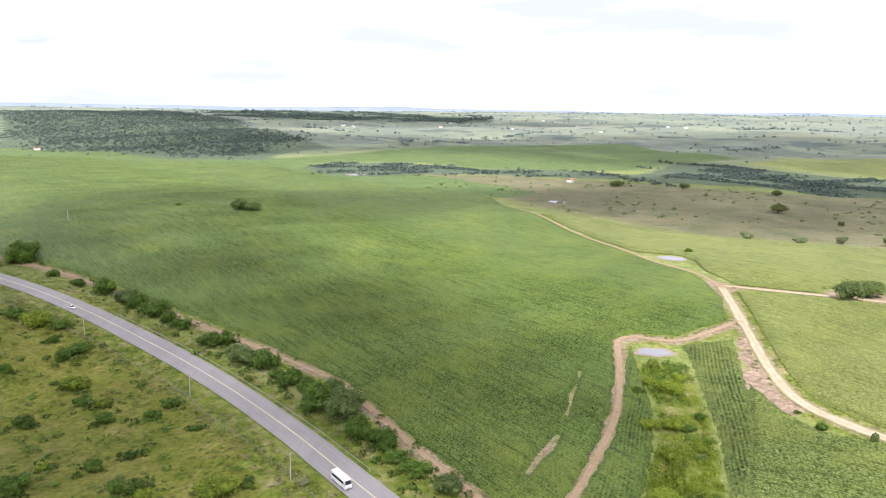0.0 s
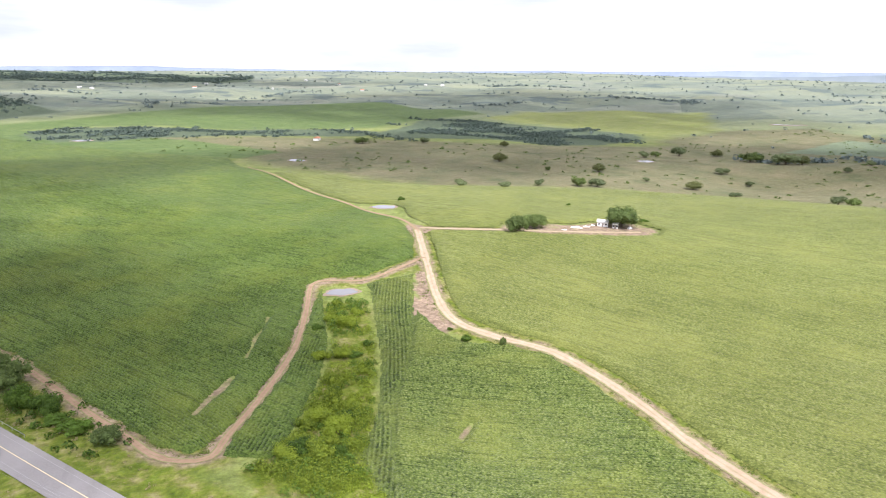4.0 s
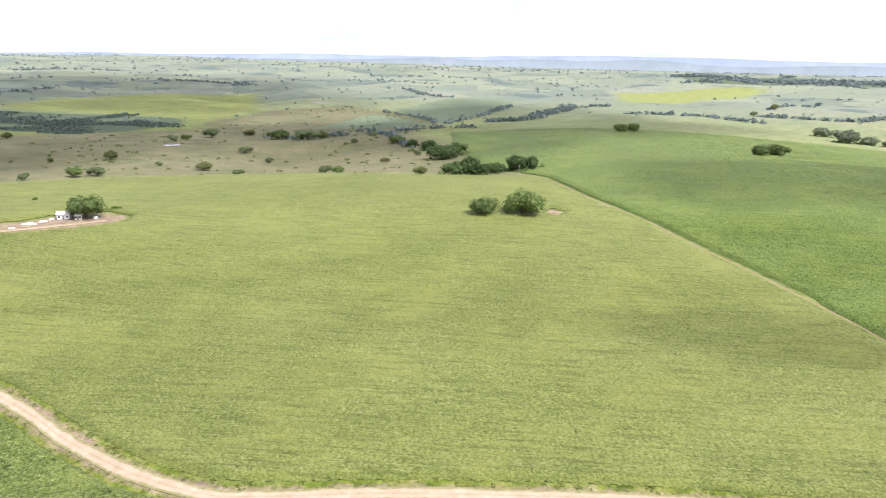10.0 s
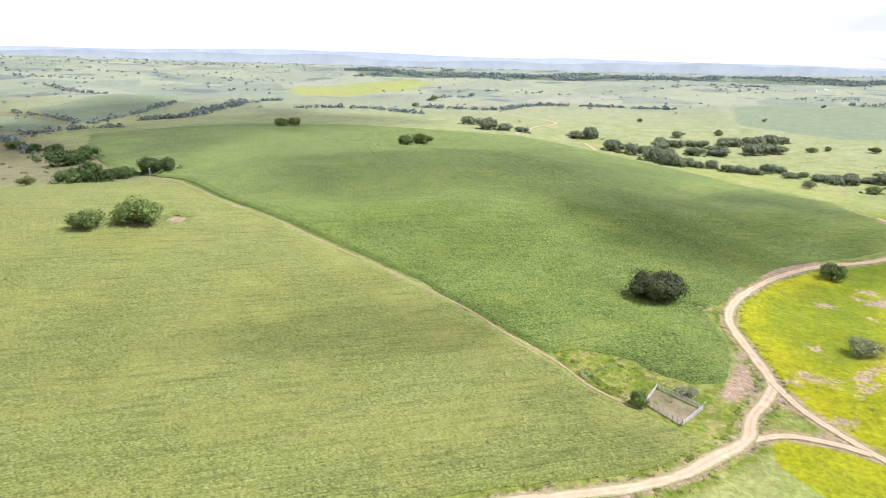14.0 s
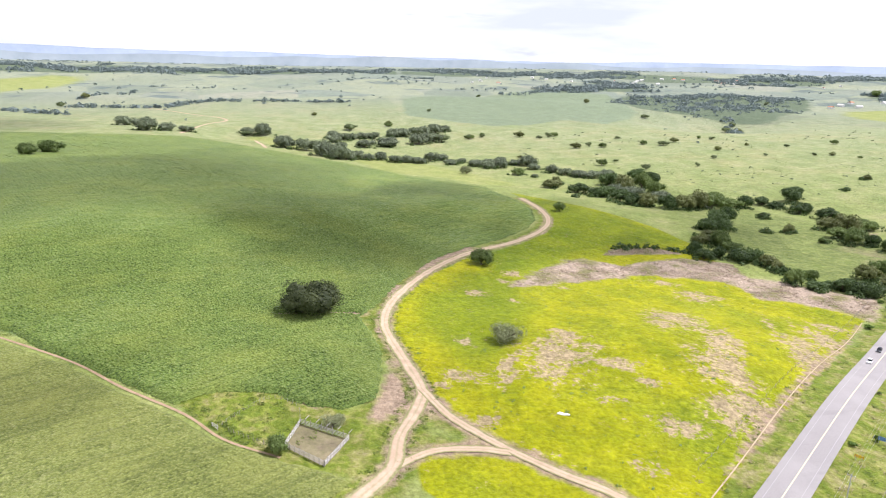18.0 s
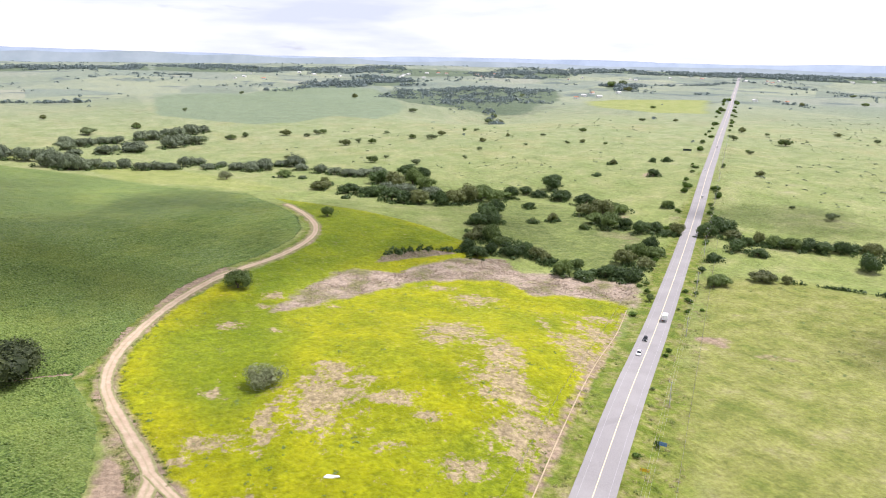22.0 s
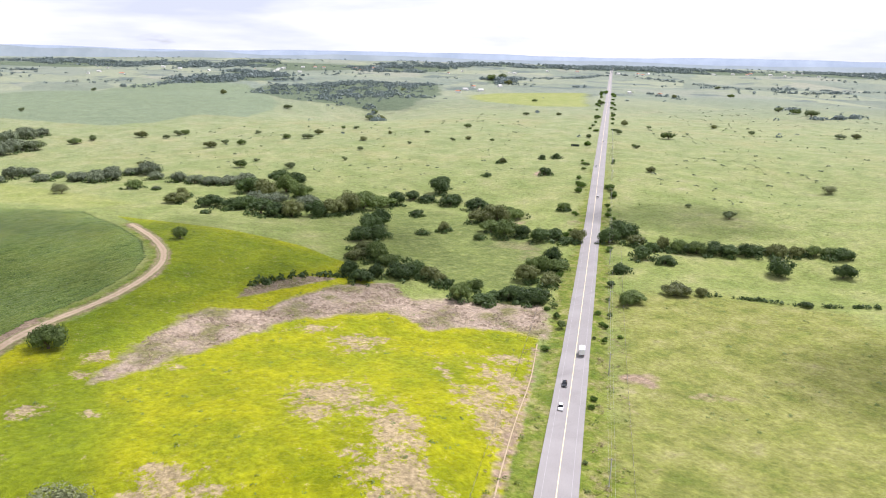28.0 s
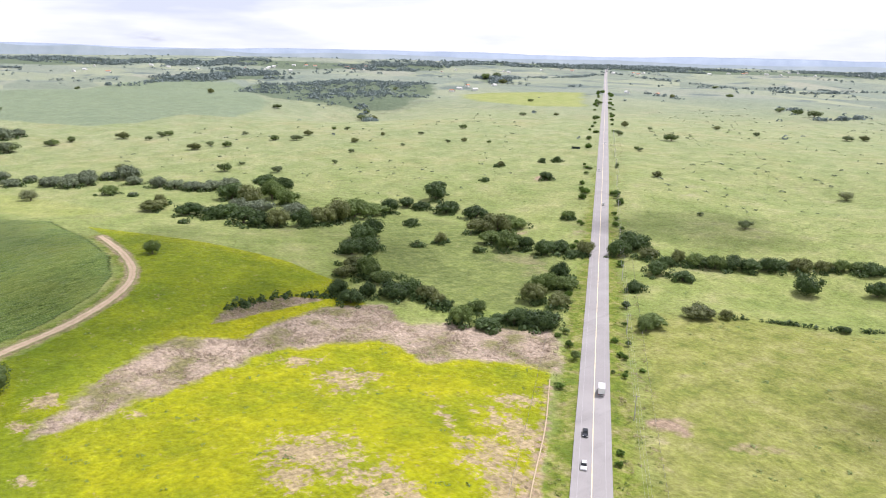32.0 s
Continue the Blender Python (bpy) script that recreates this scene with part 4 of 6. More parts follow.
def make_tree(name, seed, leafy, low, high, lobes, leaves, leaf, trunk_r=0.035, flat=1.0, bare=False):
    """A tree one metre wide, with trunk and crown; scaled when it is set out."""
    rng = np.random.RandomState(seed)
    root = new(name)
    bm = bmesh.new()
    fork = low + 0.12 * (high - low)
    limb(bm, (0, 0, -0.08), (0.01, 0.01, fork), trunk_r * 1.3, trunk_r)
    for i in range(9 if bare else 5):
        a = 2 * math.pi * i / (9 if bare else 5) + rng.uniform(-0.4, 0.4)
        k = rng.uniform(0.2, 0.4)
        top = (math.cos(a) * k, math.sin(a) * k, fork + rng.uniform(0.3, 0.75) * (high - fork))
        limb(bm, (0.01, 0.01, fork * rng.uniform(0.7, 1.0)), top, trunk_r * 0.6, trunk_r * 0.18, 5)
    part("trunk", bm, BARK, root)
    v, f = crown_mesh(rng, 1.0, low, high, lobes, leaves, leaf, flat, 0.45 if bare else 0.8)
    crown = new("crown", mesh_from("crown", v, f, leafy, False))
    crown.parent = root
    return root


def kinds(label, category, group, makers):
    protos = []
    for name, args in makers:
        p = tagged(make_tree(name, **args), label, category, group)
        p.location.z = -900
        protos.append(p)
    return protos


def set_out(protos, rows, seed, tall=(0.9, 1.15)):
    """Sets copies of the given trees out on the land; x, y, width of crown."""
    rng = np.random.RandomState(seed)
    for i, (x, y, w) in enumerate(rows):
        z = float(ground(x, y)) - 0.05
        h = rng.uniform(*tall)
        k = rng.uniform(0.85, 1.18)
        m = pose(x, y, z, 0, 0, rng.uniform(0, 360)) @ Matrix.Diagonal((w * k, w * k * rng.uniform(0.85, 1.1), w * h, 1))
        copy_thing(protos[i % len(protos)], m)


def drop(protos):
    for p in protos:
        for o in (*p.children_recursive, p):
            bpy.data.objects.remove(o)


ROUND = [("tree", dict(seed=s, leafy=LEAF, low=0.05, high=0.62, lobes=26, leaves=3600, leaf=0.023)) for s in (1, 2, 3)]
DEEP = [("tree", dict(seed=5, leafy=LEAF_DEEP, low=0.03, high=0.6, lobes=40, leaves=7000, leaf=0.017))]
WOODY = [("tree", dict(seed=s, leafy=LEAF_DARK, low=0.05, high=0.6, lobes=22, leaves=2300, leaf=0.028)) for s in (11, 12, 13, 14)]
GREY = [("tree", dict(seed=s, leafy=LEAF_GREY_HAZED, low=0.05, high=0.52, lobes=22, leaves=1700, leaf=0.032)) for s in (71, 72, 73)]
OPEN = [("tree", dict(seed=s, leafy=m, low=0.09, high=0.52, lobes=16, leaves=1500, leaf=0.031, flat=0.85)) for s, m in ((21, LEAF_PASTURE), (22, LEAF_OLIVE), (23, LEAF_PASTURE), (24, LEAF))]
BUSHY = [("bush", dict(seed=s, leafy=LEAF_SHRUB, low=0.0, high=0.5, lobes=18, leaves=2300, leaf=0.027, trunk_r=0.02)) for s in (31, 32, 33)]
BRIGHT = [("bush", dict(seed=s, leafy=LEAF_BRIGHT, low=0.0, high=0.46, lobes=18, leaves=2400, leaf=0.027, trunk_r=0.02)) for s in (41, 42, 43)]
OLIVE_TREES = [("tree", dict(seed=s, leafy=LEAF_OLIVE, low=0.06, high=0.62, lobes=20, leaves=2000, leaf=0.029)) for s in (61, 62)]
PALE = [("tree", dict(seed=s, leafy=LEAF_PALE, low=0.06, high=0.5, lobes=16, leaves=2600, leaf=0.02, bare=True)) for s in (51, 52)]

FIELD_TREES = [  # x, y, width of crown
    (-168, 568, 17.8), (-157, 566, 15.7), (394, 155, 18.4),
    (411, 141, 26), (918, 316, 20), (930, 304, 20), (754, 108, 18), (781, 99, 21), (624, -284, 10.9),
]
PALE_TREES = [  # x, y, width of crown
    (398, -178, 13.5), (337, -110, 8.3), (476, -768, 15.2), (842, -266, 14.1), (-38, 177, 3.8),
]
FIELD_BUSHES = [  # x, y, width of crown
    (253, 375, 5.1), (156, 432, 6.3), (121, 205, 4.4), (118, 214, 2.4), (273, 319, 6.8),
    (-43, 449, 3.7), (-228, 590, 5.8),
]
GULLY_SHRUBS = [  # x, y, width of crown
    (80, 250, 6), (81, 231, 10), (68, 209, 6), (86, 213, 4.1), (69, 191, 9.3), (61, 173, 10.2),
    (66, 164, 9.8), (53, 156, 9.4), (73, 178, 7), (59, 153, 10.8), (69, 157, 6.3), (70, 230, 5.1),
    (75, 208, 6.8), (68, 182, 8.9), (57, 168, 6.6), (71, 172, 6.8), (62, 159, 8), (50, 154, 7.7),
    (81, 196, 4.6), (80, 207, 5.2), (76, 238, 6.6), (87, 240, 5.4), (55, 152, 6.1), (64, 152, 6.2),
]
ROADSIDE_SHRUBS = [  # x, y, width of crown
    (-243, 398, 26.0), (-248, 394, 15.6), (-171, 338, 14.9), (-154, 327, 14.4), (-137, 313, 15.7), (-98, 280, 11.3),
    (-92, 281, 11.3), (-80, 264, 12.3), (-69, 256, 14.0), (-56, 243, 11.2), (-41, 225, 14.9), (-32, 217, 15.7),
    (-25, 205, 11.9), (-17, 198, 12.4), (-7, 182, 9.6), (3, 173, 11.0), (-212, 367, 6.6), (-125, 304, 9.2),
    (-13, 190, 6.7), (-39, 234, 9.6),
    (-190, 352, 10), (-147, 322, 11), (-117, 297, 10), (-75, 262, 9), (-48, 236, 11), (-20, 203, 9), (-62, 250, 8), (-85, 272, 8),
]
SCRUB_BUSHES = [  # x, y, width of crown
    (-100, 185, 7.6), (-88, 172, 6.8), (-83, 174, 4.7), (-60, 170, 11.6), (-95, 228, 8), (-99, 220, 5.4),
    (-117, 172, 9.3), (-138, 244, 11.9), (-153, 265, 7.8), (-151, 273, 11.7), (-194, 304, 10.3), (-182, 296, 14.1),
    (-170, 294, 10), (-170, 255, 5.7), (-129, 233, 7.3), (-120, 230, 5.6), (-113, 219, 6.9), (-140, 217, 8.8),
    (-93, 192, 4.4), (-79, 169, 5.5), (-166, 281, 5.8), (-53, 175, 3.1), (-79, 210, 3.3), (-116, 186, 4),
]
BROWN_TREES = [  # x, y, width of crown
    (423, 417, 8.6), (499, 290, 13.1), (462, 357, 13.8), (469, 352, 11.9), (550, 543, 12.4), (676, 750, 17.8),
    (555, 738, 19.2), (579, 747, 15.1), (623, 758, 22), (340, 699, 21.9), (299, 510, 10.4), (370, 637, 8.2),
    (262, 500, 11.6), (413, 608, 17.7), (420, 533, 8.7), (332, 504, 15.5), (348, 499, 14.7), (429, 476, 15.5),
    (716, 550, 11.3), (665, 674, 25.7), (679, 632, 29.5), (692, 620, 20.6), (308, 892, 18.4), (223, 887, 19.9),
    (561, 599, 17.1), (416, 865, 13.4), (669, 536, 10.1), (691, 488, 17), (620, 397, 10.1), (570, 394, 9.6),
    (228, 513, 13.1),
]
GROVE = [  # x, y, width of crown
    (508, 263, 18.6), (517, 256, 19.5), (524, 249, 18.6), (538, 244, 17.1), (552, 236, 19.7), (561, 228, 17.1),
    (601, 351, 26.2), (633, 359, 21.8), (663, 417, 17.9), (682, 456, 16.4),
]
WOOD_WEST = [  # x, y, width of crown
    (711, -359, 21.4), (687, -361, 22.1), (714, -353, 19), (674, -366, 20.3), (670, -376, 18.3), (745, -391, 23.5),
    (754, -414, 21.8), (731, -416, 16.9), (770, -389, 21.6), (787, -425, 21.2), (777, -435, 18.4), (663, -393, 18.5),
    (665, -407, 18.9), (669, -422, 21), (673, -438, 21.6), (679, -457, 22.3), (679, -472, 16.8), (686, -493, 15.7),
    (675, -498, 15.5), (732, -342, 21.6), (759, -328, 18.2), (774, -337, 11.4), (837, -319, 15.8),
]
WOOD_WEST_B = [  # x, y, width of crown
    (820, -379, 18.3), (834, -368, 13.8), (850, -360, 17.7), (875, -349, 18.1), (813, -388, 21.1), (815, -405, 17.8),
    (893, -303, 20.4), (896, -317, 18), (910, -292, 16.9), (928, -267, 17.7), (714, -383, 21.4), (731, -376, 20.1),
    (691, -399, 17.2), (820, -331, 6.1), (704, -328, 4.3), (991, -83, 25.3), (977, -107, 31.4), (934, -127, 30),
    (915, -140, 27.1), (1054, -181, 28.2), (1071, -211, 29), (1102, -259, 30.4), (1128, -283, 31.4), (1189, -27, 23.1),
    (1182, -49, 30.8), (1132, 98, 30), (1140, 74, 26), (1205, 140, 24), (1150, 50, 20),
]
CREEK = [  # x, y, width of crown
    (618, -407, 19.7), (589, -381, 16), (623, -419, 16.6), (590, -395, 18.3), (565, -369, 16.8), (555, -356, 14.3),
    (551, -367, 16.2), (540, -369, 17.1), (523, -339, 11.9), (526, -351, 12.3), (520, -362, 15.1), (519, -372, 12.6),
    (509, -373, 12.3), (500, -372, 10.5), (475, -365, 12.2), (483, -381, 9.2), (466, -371, 10.6), (461, -383, 12.2),
    (459, -389, 13.3), (450, -392, 14.5), (478, -413, 13.5), (466, -416, 14.2), (480, -438, 13), (486, -430, 14.2),
    (491, -447, 13.6), (535, -340, 10.7), (495, -373, 7.8), (468, -381, 9.9),
]
CREEK_EAST = [  # x, y, width of crown
    (689, -524, 18.1), (712, -545, 13.3), (653, -505, 18.6), (623, -507, 18.6), (590, -482, 18.6), (583, -490, 18.6),
    (551, -468, 17.1), (580, -505, 15.1), (543, -475, 12.9), (528, -476, 14.6), (526, -486, 14.7), (634, -458, 10.8),
    (586, -426, 5.1), (585, -444, 9.8), (556, -448, 6), (572, -548, 10.2), (664, -626, 11.7), (721, -683, 8.2),
    (713, -695, 8.8), (700, -589, 7.4), (735, -640, 8), (513, -494, 11.3), (566, -469, 15.4), (596, -511, 15.6),
    (514, -485, 9.8),
]
CREEK_SOUTH = [  # x, y, width of crown
    (501, -524, 17.6), (465, -494, 12.7), (456, -463, 9.6), (498, -506, 14.5), (485, -515, 14.3), (468, -519, 11.4),
    (459, -522, 11.3), (450, -527, 11.1), (443, -536, 13.6), (435, -539, 13.5), (430, -548, 11.7), (426, -556, 11.2),
    (417, -559, 13.5), (410, -567, 9.2), (403, -573, 11.6), (396, -579, 13.3), (389, -579, 11.4), (450, -496, 10.6),
    (402, -531, 17), (377, -550, 13.9), (416, -453, 14.6), (407, -461, 6), (422, -428, 12.6), (421, -421, 9.1),
    (367, -485, 6.7), (444, -439, 5.8), (470, -511, 11.3), (454, -525, 9.3), (421, -559, 9.3),
]
PASTURE_SOUTH = [  # x, y, width of crown
    (477, -611, 11), (604, -700, 11.7), (514, -619, 6.3), (723, -906, 18.5), (686, -1035, 10.6), (754, -1061, 10.6),
    (701, -814, 9), (710, -820, 6.7), (803, -980, 8.2), (842, -978, 13.8), (790, -896, 12.5), (1046, -1625, 17),
    (603, -1095, 13.7), (591, -1116, 13.8), (838, -1419, 19.8), (798, -1396, 19), (761, -1374, 20.2), (1108, -1506, 16.7),
    (1236, -1900, 17.6),
]
PASTURE_BELT = [  # x, y, width of crown
    (1120, -145, 21.5), (1110, -157, 22.8), (1119, -169, 20.6), (1135, -185, 22.5), (1135, -200, 20), (1161, -230, 20.9),
    (1171, -248, 24.2), (1191, -267, 26.4), (1200, -283, 25.4), (1218, -304, 27.6), (1236, -321, 22), (935, -139, 20.4),
    (919, -149, 20.1), (931, -161, 21.7), (933, -175, 19.9), (943, -190, 19.4), (926, -203, 16), (935, -217, 17.4),
    (933, -231, 18.7), (957, -249, 20.6), (969, -265, 20), (943, -283, 15.1), (927, -296, 16.1), (927, -311, 16.2),
    (918, -324, 17.4), (916, -340, 17.6), (906, -353, 19.9), (1030, -148, 19.6), (1083, -144, 18.3),
]
VERGE_SHRUBS = [  # x, y, width of crown
    (571, -603, 9.2), (589, -623, 8.8), (363, -324, 2.8), (421, -375, 5.6), (431, -383, 5), (422, -401, 3.2),
    (412, -391, 3.1), (404, -376, 2.1), (751, -788, 8.7), (824, -895, 9.3), (938, -1038, 12.8), (1110, -1262, 13.9),
    (1279, -1489, 15.4), (609, -611, 8), (600, -597, 7.8), (664, -685, 5.2), (557, -579, 5.6), (539, -557, 5.3),
    (401, -380, 1.7), (441, -393, 3.8), (313, -267, 2.8), (311, -257, 3), (367, -330, 3.1), (341, -294, 1.9),
    (399, -376, 3.1), (409, -390, 3.3),
]
PASTURE_TREES = [  # x, y, width of crown
    (898, -577, 8.4), (954, -618, 9.8), (853, -530, 8.3), (1038, -557, 13.5), (1018, -577, 14.8), (1041, -605, 12.6),
    (1106, -552, 8.6), (1029, -494, 12.2), (1050, -484, 11), (1034, -460, 13.8), (1157, -464, 15.5), (1160, -475, 14.2),
    (1139, -444, 10.2), (1166, -422, 19.2), (1169, -366, 11.2), (1154, -342, 14.1), (1124, -295, 22.7), (874, -716, 9.2),
    (877, -694, 7.8), (956, -786, 11.1), (950, -712, 7), (975, -672, 7.7), (1050, -668, 9.6), (1063, -655, 8.1),
    (1417, -752, 16), (1610, -711, 18.6), (1883, -536, 15.2), (887, -432, 13.6), (850, -467, 11.4), (972, -363, 7.6),
    (908, -458, 7.7),
]
PASTURE_FAR = [  # x, y, width of crown
    (1028, -973, 10.5), (1000, -1019, 8.8), (896, -644, 6.3), (846, -729, 6.5), (1311, -860, 19.9), (1284, -866, 19.7),
    (1348, -897, 16.6), (1786, -1602, 32.9), (1818, -1678, 34.1), (1669, -1556, 28), (1586, -1133, 12.9), (1221, -1195, 11),
    (1195, -173, 19.4), (1285, -240, 15.7), (1152, -340, 13.3), (1176, -366, 12.3), (1587, 337, 19.5), (1763, 342, 24.3),
    (1197, -170, 19.1), (1281, -238, 15.1), (1179, -26, 16.4),
    (1402, -123, 13.4), (1462, -337, 11.3),
]

edge = np.random.RandomState(19)
for k in range(64):      # shrubs scattered along both verges of the straight road
    a, off = 140 + 1450 * edge.uniform(0, 1) ** 1.1, edge.choice((-1, 1)) * edge.uniform(11, 17)
    VERGE_SHRUBS.append((307 + 0.6118 * a + 0.791 * off, -240 - 0.791 * a + 0.6118 * off, edge.uniform(2.0, 4.2) + a / 260))

for label, category, group, makers, lists, seed in (
        ("dense round dark green shade tree standing in corn", "tree", "field trees", ROUND, (FIELD_TREES,), 1),
        ("pale grey-leaved half-bare tree", "tree", "pale trees", PALE, (PALE_TREES,), 2),
        ("green bush at the edge of a corn field", "bush", "field bushes", BUSHY, (FIELD_BUSHES,), 3),
        ("bright yellow-green shrub filling a damp gully", "bush", "gully shrubs", BRIGHT + BUSHY[:1], (GULLY_SHRUBS,), 4),
        ("dark green roadside shrub in long grass", "bush", "roadside shrubs", BUSHY + ROUND[:1], (ROADSIDE_SHRUBS, VERGE_SHRUBS), 5),
        ("olive green bush on dry scrubland", "bush", "scrub bushes", BUSHY + BRIGHT[:1], (SCRUB_BUSHES,), 6),
        ("dark tree standing in dry brown pasture", "tree", "brown pasture trees", OPEN, (BROWN_TREES,), 7),
        ("dark green tree in a grove at a field edge", "tree", "grove trees", WOODY, (GROVE,), 8),
        ("dark leafy tree in creek-side woodland", "tree", "creek trees", WOODY + OLIVE_TREES + ROUND[:2], (WOOD_WEST, CREEK, CREEK_EAST, CREEK_SOUTH), 9),
        ("leafy tree in a pasture tree belt, greyed in colour for haze", "tree", "belt trees", GREY, (WOOD_WEST_B, PASTURE_BELT), 11),
        ("tall dark green tree beside a dirt road", "tree", "lane trees", ROUND, ([(325, -95, 7.6), (506, -196, 13.0)],), 13),
        ("broad leafy shade tree beside the farmyard", "tree", "yard trees", ROUND, ([(188, 311, 16.5), (203, 320, 16), (253, 312, 20.5)],), 14),
        ("wide dense dark tree in a hollow of the corn", "tree", "", DEEP, ([(429, -105, 28.5)],), 15),
        ("slender young tree at the edge of corn", "tree", "saplings", OPEN[3:], ([(132, 195, 2.6)],), 12),
        ("lone green tree in open pasture", "tree", "pasture trees", OPEN, (PASTURE_SOUTH, PASTURE_TREES, PASTURE_FAR), 10)):
    protos = kinds(label, category, group, makers)
    for k, rows in enumerate(lists):
        set_out(protos, rows, seed * 10 + k, {1: (0.8, 0.95), 7: (0.75, 1.0), 10: (0.75, 1.0), 12: (2.9, 3.0), 13: (1.0, 1.1), 14: (0.82, 0.95), 15: (0.7, 0.72)}.get(seed, (0.6, 1.1)))
    drop(protos)


# ---------------------------------------------------------------- far woods, tufts and shrubs that nobody could count
def scatter(name, words, category, spots, material, seed=1, leaf=0.5, sprays=10, lying=0.0):
    """Many small plants in one mesh: x, y, width, height for each."""
    rng = np.random.RandomState(seed)
    n = len(spots)
    x, y, w, h = spots.T
    z = ground(x, y)
    d = rng.normal(0, 1, (n, sprays, 3))
    d[..., 2] = np.abs(d[..., 2]) * 0.8 + 0.1
    d /= np.linalg.norm(d, axis=2)[..., None]
    k = rng.uniform(0.75, 1.1, (n, sprays, 1))
    c = np.stack([x, y, z], -1)[:, None, :] + d * k * np.stack([w / 2, w / 2, h], -1)[:, None, :]
    nr = d + rng.normal(0, 0.4, d.shape) + np.array([0, 0, lying])
    nr /= np.linalg.norm(nr, axis=2)[..., None]
    t = np.cross(nr, rng.normal(0, 1, d.shape))
    t /= np.linalg.norm(t, axis=2)[..., None]
    b = np.cross(nr, t)
    s = (leaf * w)[:, None, None] * rng.uniform(0.6, 1.3, (n, sprays, 1))
    quad = np.stack([c - t * s, c + b * s * 0.7, c + t * s, c - b * s * 0.7 + nr * s * 0.3], 2).reshape(-1, 3)
    me = bpy.data.meshes.new(name)
    q = len(quad) // 4
    me.vertices.add(q * 4), me.loops.add(q * 4), me.polygons.add(q)
    me.vertices.foreach_set("co", quad.ravel())
    me.loops.foreach_set("vertex_index", np.arange(q * 4, dtype=np.int32))
    me.polygons.foreach_set("loop_start", np.arange(0, q * 4, 4, dtype=np.int32))
    me.polygons.foreach_set("loop_total", np.full(q, 4, dtype=np.int32))
    me.update(calc_edges=True)
    me.materials.append(material)
    return tagged(new(name, me), words, category, kind="stuff")


def spread(poly, count, w, h, seed, clumpy=0.0, ragged=0.0):
    """Random spots inside an outline, gathered in clumps if asked."""
    rng = np.random.RandomState(seed)
    p = np.array(poly, float)
    lo, hi = p.min(0), p.max(0)
    got = np.zeros((0, 2))
    while len(got) < count:
        q = rng.uniform(lo, hi, (count * 3, 2))
        e = inside(q[:, 0], q[:, 1], poly)
        size = min(hi - lo)
        e = e + 0.1 * size * np.sin(q[:, 0] / size * 14 + 2 * np.sin(q[:, 1] / size * 9)) * ragged
        q = q[e > rng.uniform(0, 0.16, len(q)) * size * ragged]
        if clumpy:
            f = np.sin(q[:, 0] / clumpy + 2 * np.sin(q[:, 1] / clumpy / 1.7)) * np.sin(q[:, 1] / clumpy * 1.3 + np.sin(q[:, 0] / clumpy / 2.1))
            q = q[f > rng.uniform(-0.5, 0.5, len(q))]
        got = np.vstack([got, q])
    got = got[:count]
    k = rng.uniform(0.6, 1.4, count)
    return np.column_stack([got, rng.uniform(*w, count) * k, rng.uniform(*h, count) * k])


def along(line, count, off, w, h, seed):
    """Random spots beside a line, between the two offsets."""
    rng = np.random.RandomState(seed)
    xy, tan = smooth_line(line, 3)
    f = rng.uniform(0, len(xy) - 1.01, count)
    i = f.astype(int)
    f = (f - i)[:, None]
    mid = xy[i] * (1 - f) + xy[i + 1] * f
    o = rng.uniform(*off, count)
    x, y = mid[:, 0] - tan[i, 1] * o, mid[:, 1] + tan[i, 0] * o
    k = rng.uniform(0.6, 1.4, count)
    return np.column_stack([x, y, rng.uniform(*w, count) * k, rng.uniform(*h, count) * k])


def far_wood_spots():
    """Trees of the far country: woods, belts along hollows, and single trees in the fields."""
    rng = np.random.RandomState(7)
    stands = zip(WOODS + WOODS_EAST + WOODS_PLATEAU, (13500, 3600, 2900, 1300, 1500, 800, 240, 6200, 3300), (0, 60, 30, 26, 18, 40, 0, 55, 45), (4, 8, 3.6, 3.0, 5, 9, 8, 9, 9))
    woods = [spread(w, n, (k, 1.9 * k), (0.5 * k, 0.95 * k), 60 + i, c, 0.3 if i == 0 else 1.2) for i, (w, n, c, k) in enumerate(stands)]
    sets = woods[4:] + [along(line, n, (-half, half), (6, 12), (3.4, 6.5), 90 + i) for i, (half, n, line) in enumerate(BELTS_NORTH + BELTS_NEAR + BELTS_EAST + BELTS_SOUTH)]
    a, d = rng.uniform(0, 2 * math.pi, 30000), 1000 + 3700 * rng.uniform(0, 1, 30000) ** 0.75
    x, y = 130 + d * np.sin(a), -80 + d * np.cos(a)
    f = np.sin(x / 160 + 2.2 * np.sin(y / 210)) + np.sin(y / 130 + 1.9 * np.sin(x / 240)) + 0.7 * np.sin((x + y) / 61)
    belt = ((np.abs(f) < 0.07) & (d > 1500)) | ((f > 1.6) & (d > 2000)) | (rng.uniform(0, 1, len(x)) < np.where(y > 1000, 0.11, 0.035))
    road = near_line(x, y, ROAD)
    open_land = np.maximum.reduce([inside(x, y, p) for p in (FIELD_WEST, FIELD_EAST, BLUE_FIELD, NORTH_LUSH, *CROP_NORTH, *SUNNY_FIELDS)])
    q = belt & (road > 25) & (open_land < 0)
    x, y = x[q], y[q]
    k = rng.uniform(0.55, 1.3, len(x)) * np.where(d[q] > 2000, 1.0, 0.75)
    sets.append(np.column_stack([x, y, 10 * k, 5.2 * k]))
    return np.vstack(woods[:4]), np.vstack(sets)


